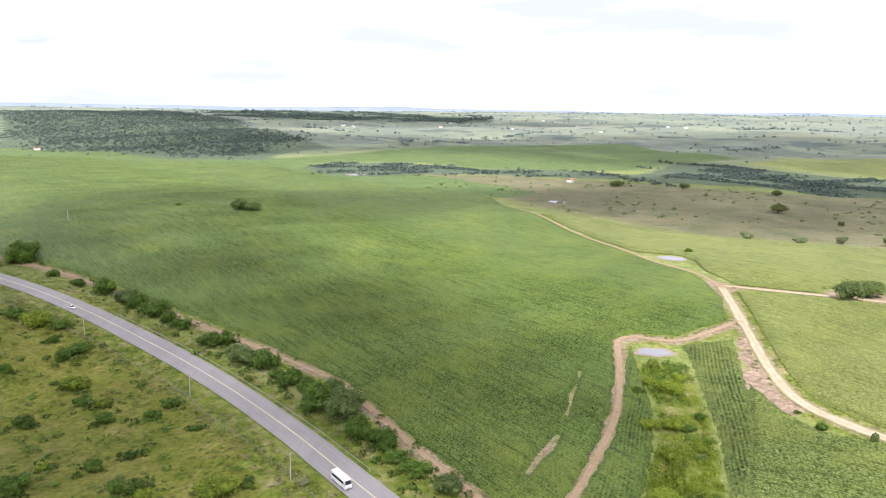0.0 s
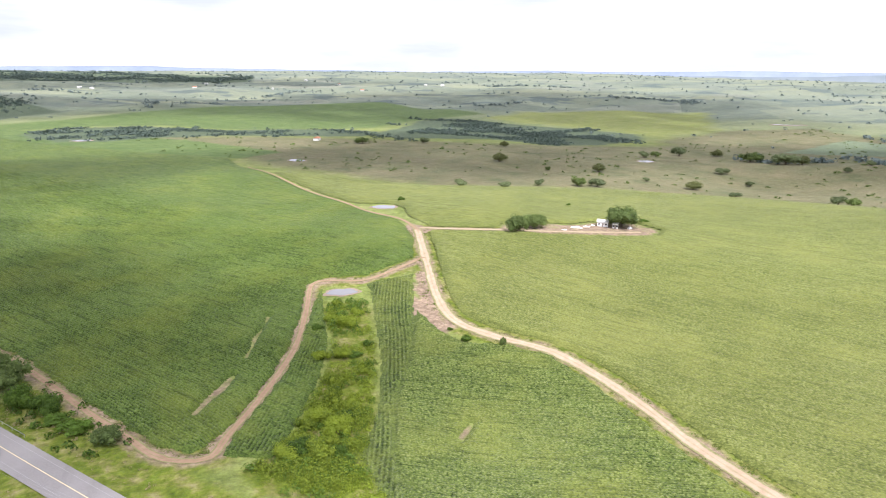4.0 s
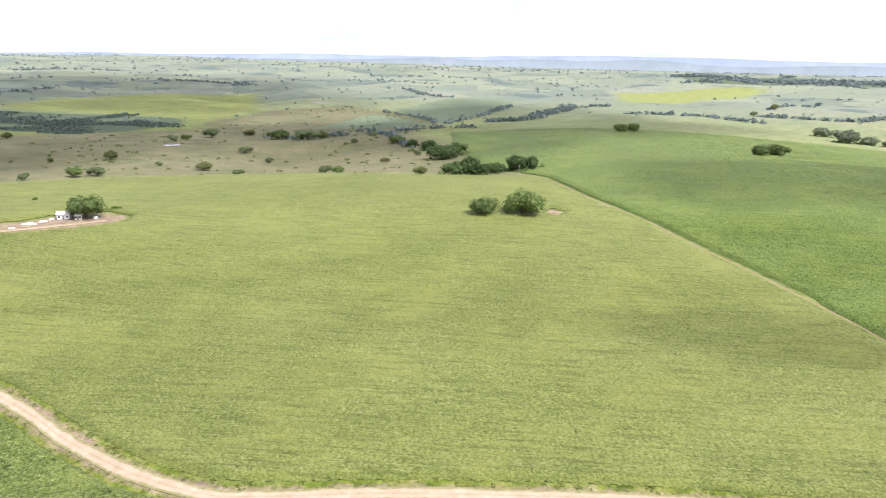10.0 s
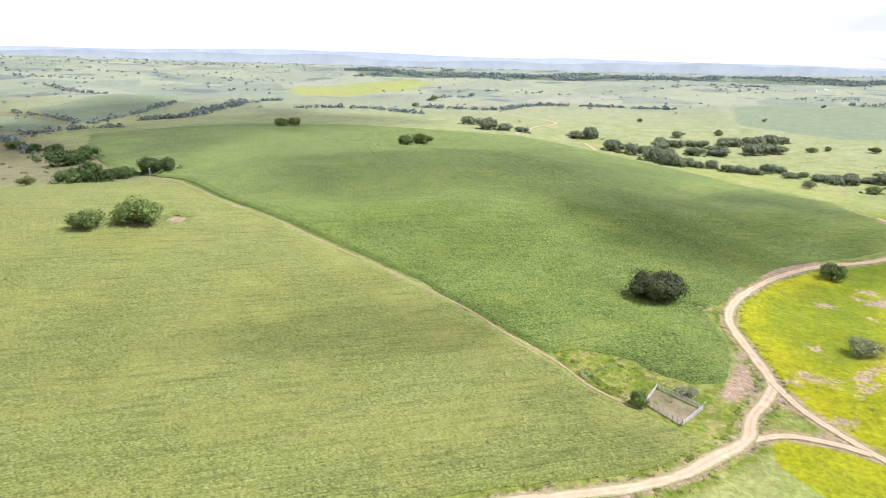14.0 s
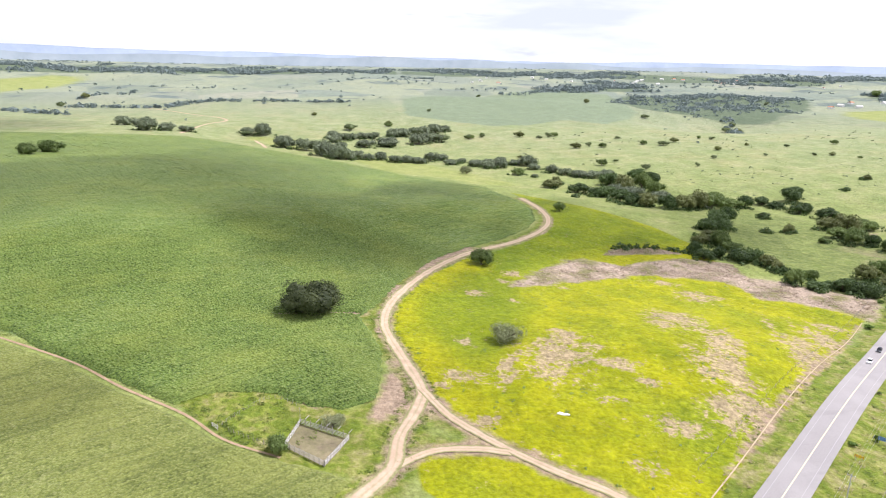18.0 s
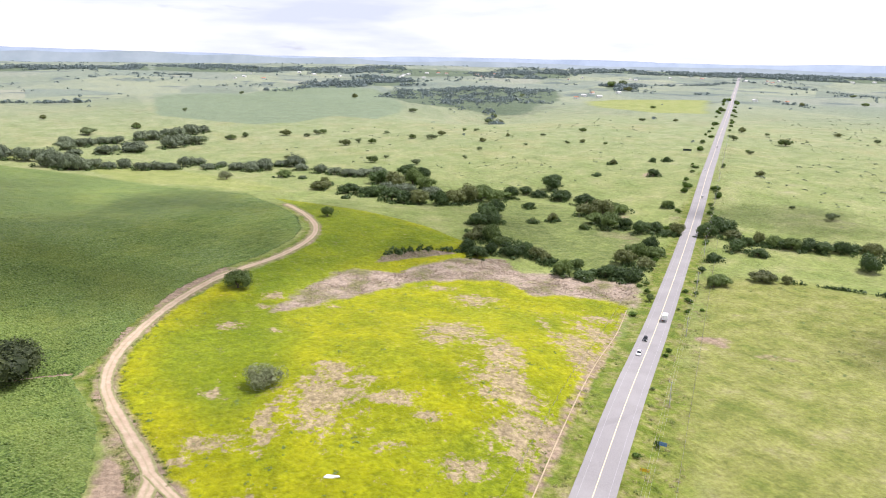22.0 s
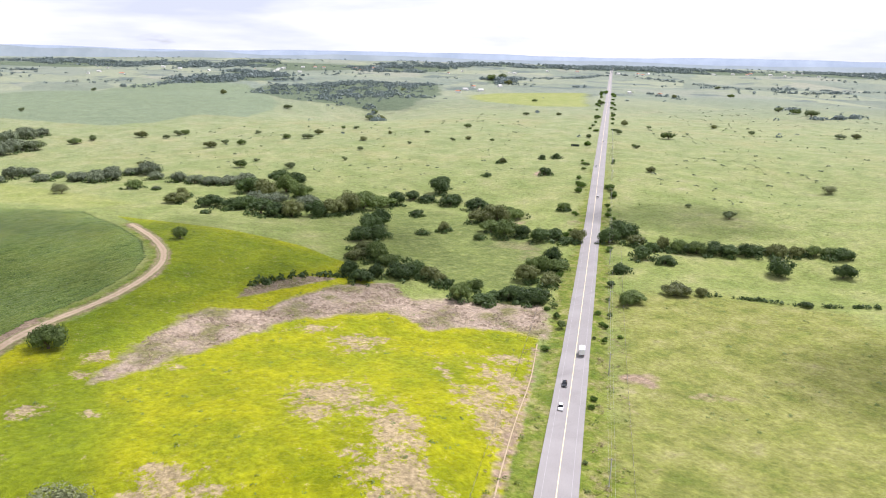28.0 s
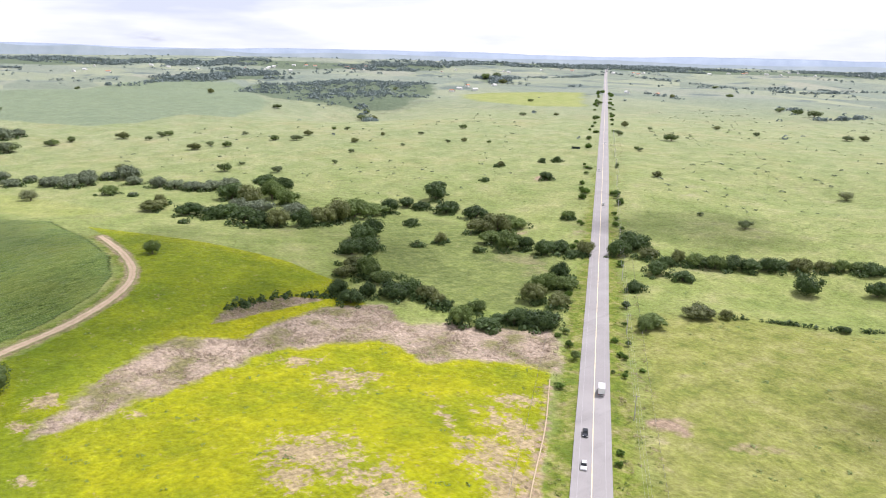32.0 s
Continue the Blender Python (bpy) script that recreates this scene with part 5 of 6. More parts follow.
north, rest = far_wood_spots()
scatter("north_woods", "dark green scrub forest on the northern slopes", "woodland", north, LEAF_WOOD_HAZED, seed=23, leaf=0.24, sprays=10)
scatter("far_woods", "distant woods, tree belts and scattered trees across rolling country", "woodland", rest, LEAF_FAR_HAZED, seed=3, leaf=0.24, sprays=10)
scatter("gully_plants", "bright yellow-green thicket filling a damp gully", "shrubs", spread(GULLY, 800, (1.0, 2.6), (0.6, 1.6), 5, 5.0), LEAF_BRIGHT, seed=4, leaf=0.09, sprays=44)
scatter("gully_thicket", "tall bright green thicket at the foot of a gully", "shrubs", np.vstack([
    spread(GULLY[3:11], 200, (2.5, 5.5), (1.6, 3.6), 6, 6.0), spread(GULLY_FOOT, 90, (2.0, 4.5), (1.2, 3.0), 7, 6.0)]), LEAF_BRIGHT, seed=24, leaf=0.045, sprays=150)
scatter("gully_bushes", "dark green bushes scattered through the gully thicket", "shrubs", np.vstack([
    spread(GULLY, 330, (1.2, 3.4), (0.8, 2.2), 51, 7.0), spread(GULLY_FOOT, 110, (1.5, 4.0), (1.0, 2.4), 52, 7.0)]), LEAF_SHRUB, seed=14, leaf=0.09, sprays=46)
scatter("scrub_plants", "low green weeds and shrubs on dry scrubland", "shrubs", np.vstack([
    spread(SCRUB[:5] + [(-420, 200), (-100, 120), (-30, 168)], 4200, (0.5, 1.5), (0.2, 0.6), 8, 14.0),
    spread([(-100, 245), (-190, 315), (-260, 330), (-180, 190), (-110, 160), (-70, 170)], 260, (1.5, 3.5), (0.8, 1.8), 9)]), LEAF_SHRUB, seed=5, leaf=0.18, sprays=14, lying=1.6)
NEAR_ROAD = ROAD[2:9]
STRAIGHT = ROAD[8:15]
scatter("verge_grass", "long straw-coloured grass along the road verges", "grass", np.vstack([
    along(NEAR_ROAD, 1100, (7.5, 22), (0.7, 1.7), (0.25, 0.6), 11), along(NEAR_ROAD, 1000, (-20, -7.5), (0.7, 1.7), (0.25, 0.6), 12),
    along(STRAIGHT, 500, (8, 20), (0.7, 1.7), (0.12, 0.3), 41), along(STRAIGHT, 900, (-20, -8), (0.7, 1.7), (0.08, 0.2), 42)]), STRAW, seed=6, leaf=0.14, sprays=14, lying=1.6)
scatter("verge_weeds", "fresh green weeds and small shrubs along the road verges", "grass", np.vstack([
    along(NEAR_ROAD, 1000, (6.2, 20), (0.7, 1.8), (0.15, 0.45), 13), along(NEAR_ROAD, 800, (-18, -6.2), (0.7, 1.8), (0.15, 0.45), 14),
    along(STRAIGHT, 300, (6.5, 18), (0.7, 1.8), (0.08, 0.2), 43), along(STRAIGHT, 500, (-18, -6.5), (0.7, 1.8), (0.08, 0.22), 44),
    spread(LINE_WEEDS, 350, (0.8, 2.0), (0.2, 0.5), 45),
    along(LINE_TRACK, 500, (-6, -1.5), (0.8, 1.8), (0.3, 0.7), 15), along(DIRT_ROAD[:30], 700, (2.6, 6.0), (0.6, 1.5), (0.12, 0.35), 16),
    along(DIRT_ROAD[:30], 600, (-5.5, -2.4), (0.6, 1.5), (0.12, 0.35), 17), along(GULLY_LANE, 700, (-4, -1.8), (0.6, 1.4), (0.3, 0.7), 18)]),
    GRASS, seed=7, leaf=0.15, sprays=14, lying=1.6)
scatter("dead_reeds", "beaten-down dry reeds in the valley bottom", "reeds", np.vstack([
    spread(REEDS, 1700, (0.8, 2.0), (0.2, 0.5), 21, 7.0), spread(REEDS_EDGE, 300, (0.8, 2.2), (0.3, 0.8), 22)]), REED, seed=8, leaf=0.12, sprays=16, lying=0.8)
scatter("pasture_tufts", "coarse darker grass tufts dotted over pasture", "grass", np.vstack([
    spread([(560, -600), (440, -470), (330, -340), (260, -420), (380, -640), (560, -860), (760, -1000)], 1300, (0.6, 1.8), (0.2, 0.5), 24, 16.0),
    spread([(600, -520), (580, -560), (780, -800), (1000, -700), (1000, -450), (800, -380), (700, -500)], 900, (0.8, 2.2), (0.3, 0.7), 25, 21.0),
    spread(FIELD_YELLOW, 420, (0.7, 1.7), (0.2, 0.4), 26, 15.0)]), LEAF, seed=9, leaf=0.2, sprays=8, lying=1.6)
scatter("dry_pasture_shrubs", "small dark shrubs dotted over dry brown pasture", "shrubs", spread(NORTH_DRY, 520, (1.2, 5.5), (0.6, 2.4), 33, 55.0), LEAF, seed=12, leaf=0.16, sprays=22)
scatter("pasture_shrubs", "small shrubs dotted over open pasture, greyed in colour for haze", "shrubs", np.vstack([
    spread([(560, -640), (1000, -1250), (900, -1500), (560, -1400), (330, -900), (380, -640)], 420, (1.2, 4.5), (0.5, 1.8), 37, 45.0),
    spread([(620, -520), (900, -880), (1250, -1000), (1200, -600), (1150, -350), (900, -400), (760, -470)], 200, (1.2, 4.0), (0.5, 1.6), 38, 60.0)]), LEAF_GREY_HAZED, seed=17, leaf=0.14, sprays=24)
scatter("field_hedge", "low dark hedge along a pasture boundary", "hedge", np.vstack([
    along([(418, -458), (407, -463), (385, -478), (367, -488), (330, -520), (280, -560)], 130, (-1.2, 1.2), (1.6, 3.2), (1.0, 2.0), 27),
    along([(538, -286), (542, -315), (530, -340)], 60, (-3, 3), (2, 4), (1.2, 2.5), 28)]), LEAF_DARK, seed=10, leaf=0.2, sprays=18)

around = np.random.RandomState(30)
spots = []
for x, y, w in ROADSIDE_SHRUBS + SCRUB_BUSHES:
    for _ in range(7):
        a, r, k = around.uniform(0, 6.28), w * around.uniform(0.35, 1.0), around.uniform(1.0, 3.4)
        spots.append((x + r * math.cos(a), y + r * math.sin(a), k, k * around.uniform(0.35, 0.7)))
scatter("roadside_thicket", "low green thicket round roadside shrubs", "shrubs", np.array(spots), LEAF_SHRUB, seed=13, leaf=0.16, sprays=26)

around = np.random.RandomState(31)
spots = []
for x, y, w in WOOD_WEST + WOOD_WEST_B + PASTURE_BELT + CREEK + CREEK_EAST + CREEK_SOUTH[:18] + GROVE:
    for _ in range(9):
        a, r = around.uniform(0, 6.28), w * around.uniform(0.2, 0.7)
        k = around.uniform(2.5, 6.0)
        spots.append((x + r * math.cos(a), y + r * math.sin(a), k, k * around.uniform(0.35, 0.75)))
scatter("creek_undergrowth", "dense dark undergrowth below creek-side trees", "shrubs", np.array(spots), LEAF_DARK, seed=11, leaf=0.14, sprays=34)


# ---------------------------------------------------------------- clouds overhead, whose shadows lie on the fields
def cloud_material():
    s = Mat("cloud", 1.0)
    s.val(s.bsdf.inputs["Base Color"], (0.9, 0.9, 0.92))
    clear, both = s.nt.nodes.new("ShaderNodeBsdfTransparent"), s.nt.nodes.new("ShaderNodeMixShader")
    f = s.math("MULTIPLY", s.attr("thick"), s.ramp(s.noise(0.008, 5, 0.6), (0.3, 0.25), (0.6, 1.0)))
    s.link(f, both.inputs["Fac"])
    s.link(clear.outputs[0], both.inputs[1]), s.link(s.bsdf.outputs[0], both.inputs[2])
    s.link(both.outputs[0], s.nt.nodes["Material Output"].inputs["Surface"])
    return s.m


CLOUD = cloud_material()
CLOUD_HEIGHT = 820.0


def cloud(x, y, rx, ry, turn, dense, seed):
    """A thin lens of cloud whose shadow falls round x, y."""
    rng = np.random.RandomState(seed)
    k = CLOUD_HEIGHT / math.tan(radians(SUN_EL))
    cx, cy = x + k * math.sin(radians(SUN_AZ)), y + k * math.cos(radians(SUN_AZ))
    rings, arms = 12, 40
    ph = rng.uniform(0, 6.28, 6)
    verts, thick = [], []
    for side in (1, -1):
        for i in range(rings + 1):
            for j in range(arms):
                a = 2 * math.pi * j / arms
                r = i / rings
                edge = 1 + 0.16 * math.sin(3 * a + ph[0]) + 0.1 * math.sin(5 * a + ph[1]) + 0.07 * math.sin(9 * a + ph[2])
                u, v = r * rx * edge * math.cos(a), r * ry * edge * math.sin(a)
                t = radians(turn)
                bulge = (1 - r * r) * (40 if side > 0 else 14) * (1 + 0.3 * math.sin(7 * a + ph[3]) * r)
                verts.append((cx + u * math.cos(t) - v * math.sin(t), cy + u * math.sin(t) + v * math.cos(t), CLOUD_HEIGHT + side * bulge))
                thick.append(dense * min(1.0, (1 - r) / 0.38))
    faces, n = [], (rings + 1) * arms
    for side in (0, 1):
        for i in range(rings):
            for j in range(arms):
                q = [side * n + i * arms + j, side * n + i * arms + (j + 1) % arms, side * n + (i + 1) * arms + (j + 1) % arms, side * n + (i + 1) * arms + j]
                faces.append(tuple(q if side else q[::-1]))
    me = mesh_from("cloud", verts, faces, CLOUD)
    me.attributes.new("thick", "FLOAT", "POINT").data.foreach_set("value", thick)
    tagged(new("cloud", me), "thin white drifting cloud high over the fields", "cloud", kind="structure")


for row in ((-500, 3000, 1300, 600, 0, 0.6, 16), (-190, 250, 250, 275, 20, 0.7, 1), (350, -150, 60, 45, 0, 0.15, 14), (-210, 600, 230, 200, 30, 0.4, 2), (450, 800, 560, 280, 8, 0.6, 3), (690, -5, 250, 130, -35, 0.4, 4),
            (600, -170, 175, 95, -30, 0.62, 5), (590, -290, 110, 60, -25, 0.42, 11), (500, 1750, 1400, 700, 0, 0.68, 13), (290, -440, 60, 50, 0, 0.4, 12), (585, -375, 110, 62, -30, 0.42, 6), (500, -600, 75, 45, 20, 0.4, 7), (345, -5, 70, 24, -55, 0.25, 8), (1060, 560, 560, 330, 25, 0.68, 9)):
    cloud(*row)


# ---------------------------------------------------------------- hills along the skyline, blue haze put into their colours
def skyline(words, radius, base, bumps, colours, seed):
    """A long hill crest round the horizon; bumps are bearing, width in degrees and height."""
    s = Mat("hazed_hills", 1.0)
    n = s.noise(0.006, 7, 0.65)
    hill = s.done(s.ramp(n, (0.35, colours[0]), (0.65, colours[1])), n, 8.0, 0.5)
    rng = np.random.RandomState(seed)
    n = 720
    a = np.arange(n) / n * 2 * math.pi
    deg = np.degrees(a)
    crest = base + sum(h * np.exp(-((deg - b) / w) ** 2) for b, w, h in bumps)
    for k in (11, 23, 47, 83, 131):
        crest = crest + 60.0 / k * np.sin(k * a + rng.uniform(0, 6.28))
    verts, faces = [], []
    for r, z in ((radius - 90, -60 + 0 * a), (radius, crest), (radius + 60, -60 + 0 * a)):
        verts += list(zip(130 + r * np.sin(a), -80 + r * np.cos(a), z))
    for k in range(2):
        for i in range(n):
            j = (i + 1) % n
            faces.append((k * n + i, k * n + j, (k + 1) * n + j, (k + 1) * n + i))
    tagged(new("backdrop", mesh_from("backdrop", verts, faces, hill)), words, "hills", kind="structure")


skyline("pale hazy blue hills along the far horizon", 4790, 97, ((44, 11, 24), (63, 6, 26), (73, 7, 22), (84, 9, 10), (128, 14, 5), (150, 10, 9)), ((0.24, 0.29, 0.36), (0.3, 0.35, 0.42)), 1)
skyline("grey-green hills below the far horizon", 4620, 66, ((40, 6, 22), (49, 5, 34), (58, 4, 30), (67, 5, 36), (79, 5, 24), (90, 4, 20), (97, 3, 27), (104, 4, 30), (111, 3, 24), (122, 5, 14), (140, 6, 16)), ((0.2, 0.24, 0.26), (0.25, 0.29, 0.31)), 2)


# ---------------------------------------------------------------- things: small helpers
WHITE_WALL = plain("white_wash", (0.78, 0.77, 0.74), 0.8, grain=1.5)
ROOF_TILE = plain("clay_roof", (0.42, 0.2, 0.12), 0.85, grain=2.0)
ROOF_PALE = plain("fibre_cement", (0.62, 0.61, 0.58), 0.85, grain=1.0)
WOOD_GREY = plain("weathered_wood", (0.33, 0.3, 0.27), 0.9, grain=3.0)
WOOD_WHITE = plain("whitewashed_wood", (0.43, 0.41, 0.385), 0.85, grain=3.0)
CONCRETE = plain("concrete", (0.45, 0.44, 0.42), 0.85, grain=3.0)
STEEL = plain("galvanised_steel", (0.55, 0.56, 0.57), 0.45, 0.7, grain=4.0)
WIRE = plain("wire", (0.42, 0.41, 0.4), 0.5, 0.6)
CAR_WHITE = plain("white_car_paint", (0.75, 0.75, 0.75), 0.25)
CAR_DARK = plain("dark_car_paint", (0.03, 0.032, 0.038), 0.25)
GLASS_DARK = plain("tinted_glass", (0.02, 0.022, 0.025), 0.08)
RUBBER = plain("rubber", (0.025, 0.025, 0.025), 0.8)
LAMP_RED = plain("tail_lamp", (0.4, 0.03, 0.02), 0.3)
LAMP_CLEAR = plain("head_lamp", (0.7, 0.7, 0.68), 0.15)
SIGN_BLUE = plain("blue_sign", (0.12, 0.22, 0.42), 0.5)
SIGN_YELLOW = plain("yellow_sign", (0.65, 0.42, 0.03), 0.5)
SIGN_DARK = plain("dark_green_sign", (0.02, 0.035, 0.03), 0.5)
SIGN_MARK = plain("sign_mark", (0.65, 0.65, 0.62), 0.5)
TRAMPLED = track_material("trampled_soil", (0.13, 0.1, 0.07), (0.26, 0.2, 0.14), (0.06, 0.045, 0.035))
MUD = plain("mud_bank", (0.27, 0.21, 0.155), 0.8, grain=0.6)
ROAD_DIR = Vector((0.6118, -0.7910, 0))
ROAD_SIDE = Vector((0.7910, 0.6118, 0))          # to the north-east


def on_road(s, off):
    """A place s metres along the straight from its bridge end, off metres to the north-east."""
    p = Vector((307, -240, 0)) + ROAD_DIR * s + ROAD_SIDE * off
    return p.x, p.y


def box(bm, x0, x1, y0, y1, z0, z1, taper=0.0):
    v = []
    for z, k in ((z0, 0.0), (z1, taper)):
        v += [bm.verts.new((x, y, z)) for x, y in ((x0 + k, y0 + k), (x1 - k, y0 + k), (x1 - k, y1 - k), (x0 + k, y1 - k))]
    for f in ((3, 2, 1, 0), (4, 5, 6, 7), (0, 1, 5, 4), (1, 2, 6, 5), (2, 3, 7, 6), (3, 0, 4, 7)):
        bm.faces.new([v[i] for i in f])


def boxed(name, dims, material, parent, taper=0.0, label="", soft_edge=0.0):
    bm = bmesh.new()
    box(bm, *dims, taper)
    if soft_edge:
        bmesh.ops.bevel(bm, geom=bm.edges[:], offset=soft_edge, segments=2, affect="EDGES")
    return part(name, bm, material, parent, label)


def beam(name, a, b, r, material, parent, sides=6, label=""):
    bm = bmesh.new()
    limb(bm, a, b, r, r * 0.9, sides)
    return part(name, bm, material, parent, label)


def wheel(parent, x, y, r, wide):
    """Tyre and rim, its axle along y."""
    bm = bmesh.new()
    bmesh.ops.create_cone(bm, cap_ends=True, segments=14, radius1=r, radius2=r, depth=wide, matrix=Matrix.Translation((x, y, r)) @ Matrix.Rotation(radians(90), 4, "X"))
    bmesh.ops.bevel(bm, geom=[e for e in bm.edges if len(e.link_faces) == 2 and e.calc_face_angle(0) > 1], offset=wide * 0.18, segments=1, affect="EDGES")
    t = part("tyre", bm, RUBBER, parent)
    bm = bmesh.new()
    bmesh.ops.create_cone(bm, cap_ends=True, segments=12, radius1=r * 0.55, radius2=r * 0.5, depth=wide * 1.06, matrix=Matrix.Translation((x, y, r)) @ Matrix.Rotation(radians(90), 4, "X"))
    part("rim", bm, STEEL, t)


def profile(name, pts, half, material, parent, tuck=0.0, label="", bevel=0.05):
    """A body pulled across from a side outline (x, z); tuck narrows its top."""
    bm = bmesh.new()
    top = max(z for _, z in pts)
    low = min(z for _, z in pts)
    rows = []
    for side in (-1, 1):
        rows.append([bm.verts.new((x, side * (half - tuck * (z - low) / (top - low)), z)) for x, z in pts])
    n = len(pts)
    for i in range(n):
        j = (i + 1) % n
        bm.faces.new((rows[0][i], rows[0][j], rows[1][j], rows[1][i]))
    bm.faces.new(rows[0][::-1])
    bm.faces.new(rows[1])
    bmesh.ops.recalc_face_normals(bm, faces=bm.faces[:])
    if bevel:
        bmesh.ops.bevel(bm, geom=bm.edges[:], offset=bevel, segments=2, affect="EDGES")
    return part(name, bm, material, parent, label)


def place(root, x, y, heading, lift=0.36):
    """Stand a vehicle on the road, its nose towards the heading in degrees from +x."""
    root.matrix_world = pose(x, y, float(ground(x, y)) + lift, 0, 0, heading)


def make_car(paint, label):
    car = tagged(new("car"), label, "car", "cars on the road")
    profile("body", [(-2.1, 0.3), (2.1, 0.3), (2.15, 0.65), (1.9, 0.8), (0.95, 0.92), (-1.75, 0.95), (-2.12, 0.85)], 0.87, paint, car, 0.06)
    profile("cabin", [(1.0, 0.88), (0.25, 1.42), (-1.1, 1.45), (-1.85, 0.9)], 0.8, GLASS_DARK, car, 0.2)
    boxed("roof", (-1.15, 0.3, -0.6, 0.6, 1.42, 1.49), paint, car, 0.03)
    for x in (-1.3, 1.3):
        for y in (-0.78, 0.78):
            wheel(car, x, y, 0.31, 0.2)
    for y in (-0.62, 0.62):
        boxed("headlight", (2.05, 2.15, y - 0.18, y + 0.18, 0.6, 0.74), LAMP_CLEAR, car)
        boxed("tail_light", (-2.14, -2.06, y - 0.16, y + 0.16, 0.66, 0.84), LAMP_RED, car)
    return car


def make_minibus():
    bus = tagged(new("minibus"), "white minibus with dark side windows on the asphalt road", "bus")
    profile("body", [(-4.1, 0.35), (4.0, 0.35), (4.15, 1.0), (3.95, 1.75), (3.45, 2.75), (3.1, 2.9), (-4.0, 2.9), (-4.12, 2.6)], 1.12, CAR_WHITE, bus, 0.1, bevel=0.08)
    profile("windscreen", [(3.99, 1.62), (4.02, 1.7), (3.6, 2.6), (3.5, 2.58)], 0.95, GLASS_DARK, bus, 0.06, bevel=0)
    for y in (-1.1, 1.1):
        for i in range(5):
            x = -3.6 + i * 1.35
            boxed("window", (x, x + 1.2, min(y, y * 0.96), max(y, y * 0.96), 1.55, 2.3), GLASS_DARK, bus)
    boxed("roof_vent", (-1.5, -0.5, -0.4, 0.4, 2.86, 3.02), CAR_WHITE, bus, 0.05)
    for x in (-2.4, 2.5):
        for y in (-1.0, 1.0):
            wheel(bus, x, y, 0.4, 0.26)
    for y in (-1.2, 1.2):
        boxed("mirror", (3.6, 3.75, y - 0.1, y + 0.1, 1.8, 2.15), RUBBER, bus)
    return bus


def make_box_truck():
    truck = tagged(new("box_truck"), "small white box truck seen from behind on the road", "truck")
    boxed("cargo_box", (-3.0, 1.5, -1.1, 1.1, 0.95, 3.1), CAR_WHITE, truck, 0.0, soft_edge=0.04)
    profile("cab", [(1.6, 0.5), (3.1, 0.5), (3.2, 1.2), (2.95, 1.5), (2.55, 2.3), (1.6, 2.35)], 0.98, CAR_WHITE, truck, 0.1)
    profile("windscreen", [(3.0, 1.5), (3.03, 1.52), (2.64, 2.2), (2.6, 2.18)], 0.86, GLASS_DARK, truck, 0.08, bevel=0)
    boxed("chassis", (-2.9, 2.9, -0.45, 0.45, 0.55, 0.92), RUBBER, truck)
    boxed("rear_bumper", (-3.12, -2.98, -1.0, 1.0, 0.5, 0.68), STEEL, truck)
    for y in (-0.85, 0.85):
        boxed("tail_light", (-3.06, -2.99, y - 0.12, y + 0.12, 0.78, 0.94), LAMP_RED, truck)
    for x in (-1.8, 2.3):
        for y in (-0.9, 0.9):
            wheel(truck, x, y, 0.4, 0.28)
    return truck


SOUTH_EAST = math.degrees(math.atan2(ROAD_DIR.y, ROAD_DIR.x))
place(make_minibus(), -27.3, 176.4, SOUTH_EAST)
first = make_car(CAR_WHITE, "white hatchback driving on the asphalt road")
place(first, -175, 315.5, -33)
for s, off, turn in ((96, 2.4, 180), (445, -2.2, 0), (560, 2.2, 180), (735, -2.2, 0)):
    x, y = on_road(s, off)
    copy_thing(first, pose(x, y, float(ground(x, y)) + 0.36, 0, 0, SOUTH_EAST + turn))
x, y = on_road(116, 2.4)
place(make_car(CAR_DARK, "dark saloon car driving on the asphalt road"), x, y, SOUTH_EAST + 180)
x, y = on_road(148, -2.3)
place(make_box_truck(), x, y, SOUTH_EAST)


# ---------------------------------------------------------------- poles, wires, rails and fences
def make_pole():
    pole = tagged(new("utility_pole"), "slim grey concrete utility pole beside the road", "utility pole", "utility poles")
    beam("shaft", (0, 0, -0.5), (0, 0, 8.4), 0.15, CONCRETE, pole, 8)
    arm = boxed("crossarm", (-0.06, 0.06, -0.95, 0.95, 7.9, 8.04), WOOD_GREY, pole)
    for y in (-0.85, 0.0, 0.85):
        beam("insulator", (0, y, 8.04), (0, y, 8.24), 0.05, WHITE_WALL, arm, 6)
    return pole


POLES = [(-330, 400), (-240, 344), (-156, 289), (-91, 236), (-42, 179)] + [on_road(s, -12.5) for s in
         (-470, -395, -320, -245, -170, -93, -18, 54, 132, 208, 283, 356, 430, 505, 580, 655, 730, 805)]
mast = make_pole()
FIELD_POLES = [(-287, 523), (527, 217)]
feet = []
for i, (x, y) in enumerate(POLES):
    a, b = POLES[max(0, i - 1)], POLES[min(len(POLES) - 1, i + 1)]
    m = pose(x, y, float(ground(x, y)), 0, 0, math.degrees(math.atan2(b[1] - a[1], b[0] - a[0])))
    copy_thing(mast, m)
    feet.append(m)
for x, y in FIELD_POLES:
    copy_thing(mast, pose(x, y, float(ground(x, y)), 0, 0, 40))
for o in (*mast.children_recursive, mast):
    bpy.data.objects.remove(o)
line = tagged(new("power_line"), "thin sagging wires strung between utility poles", "power line")
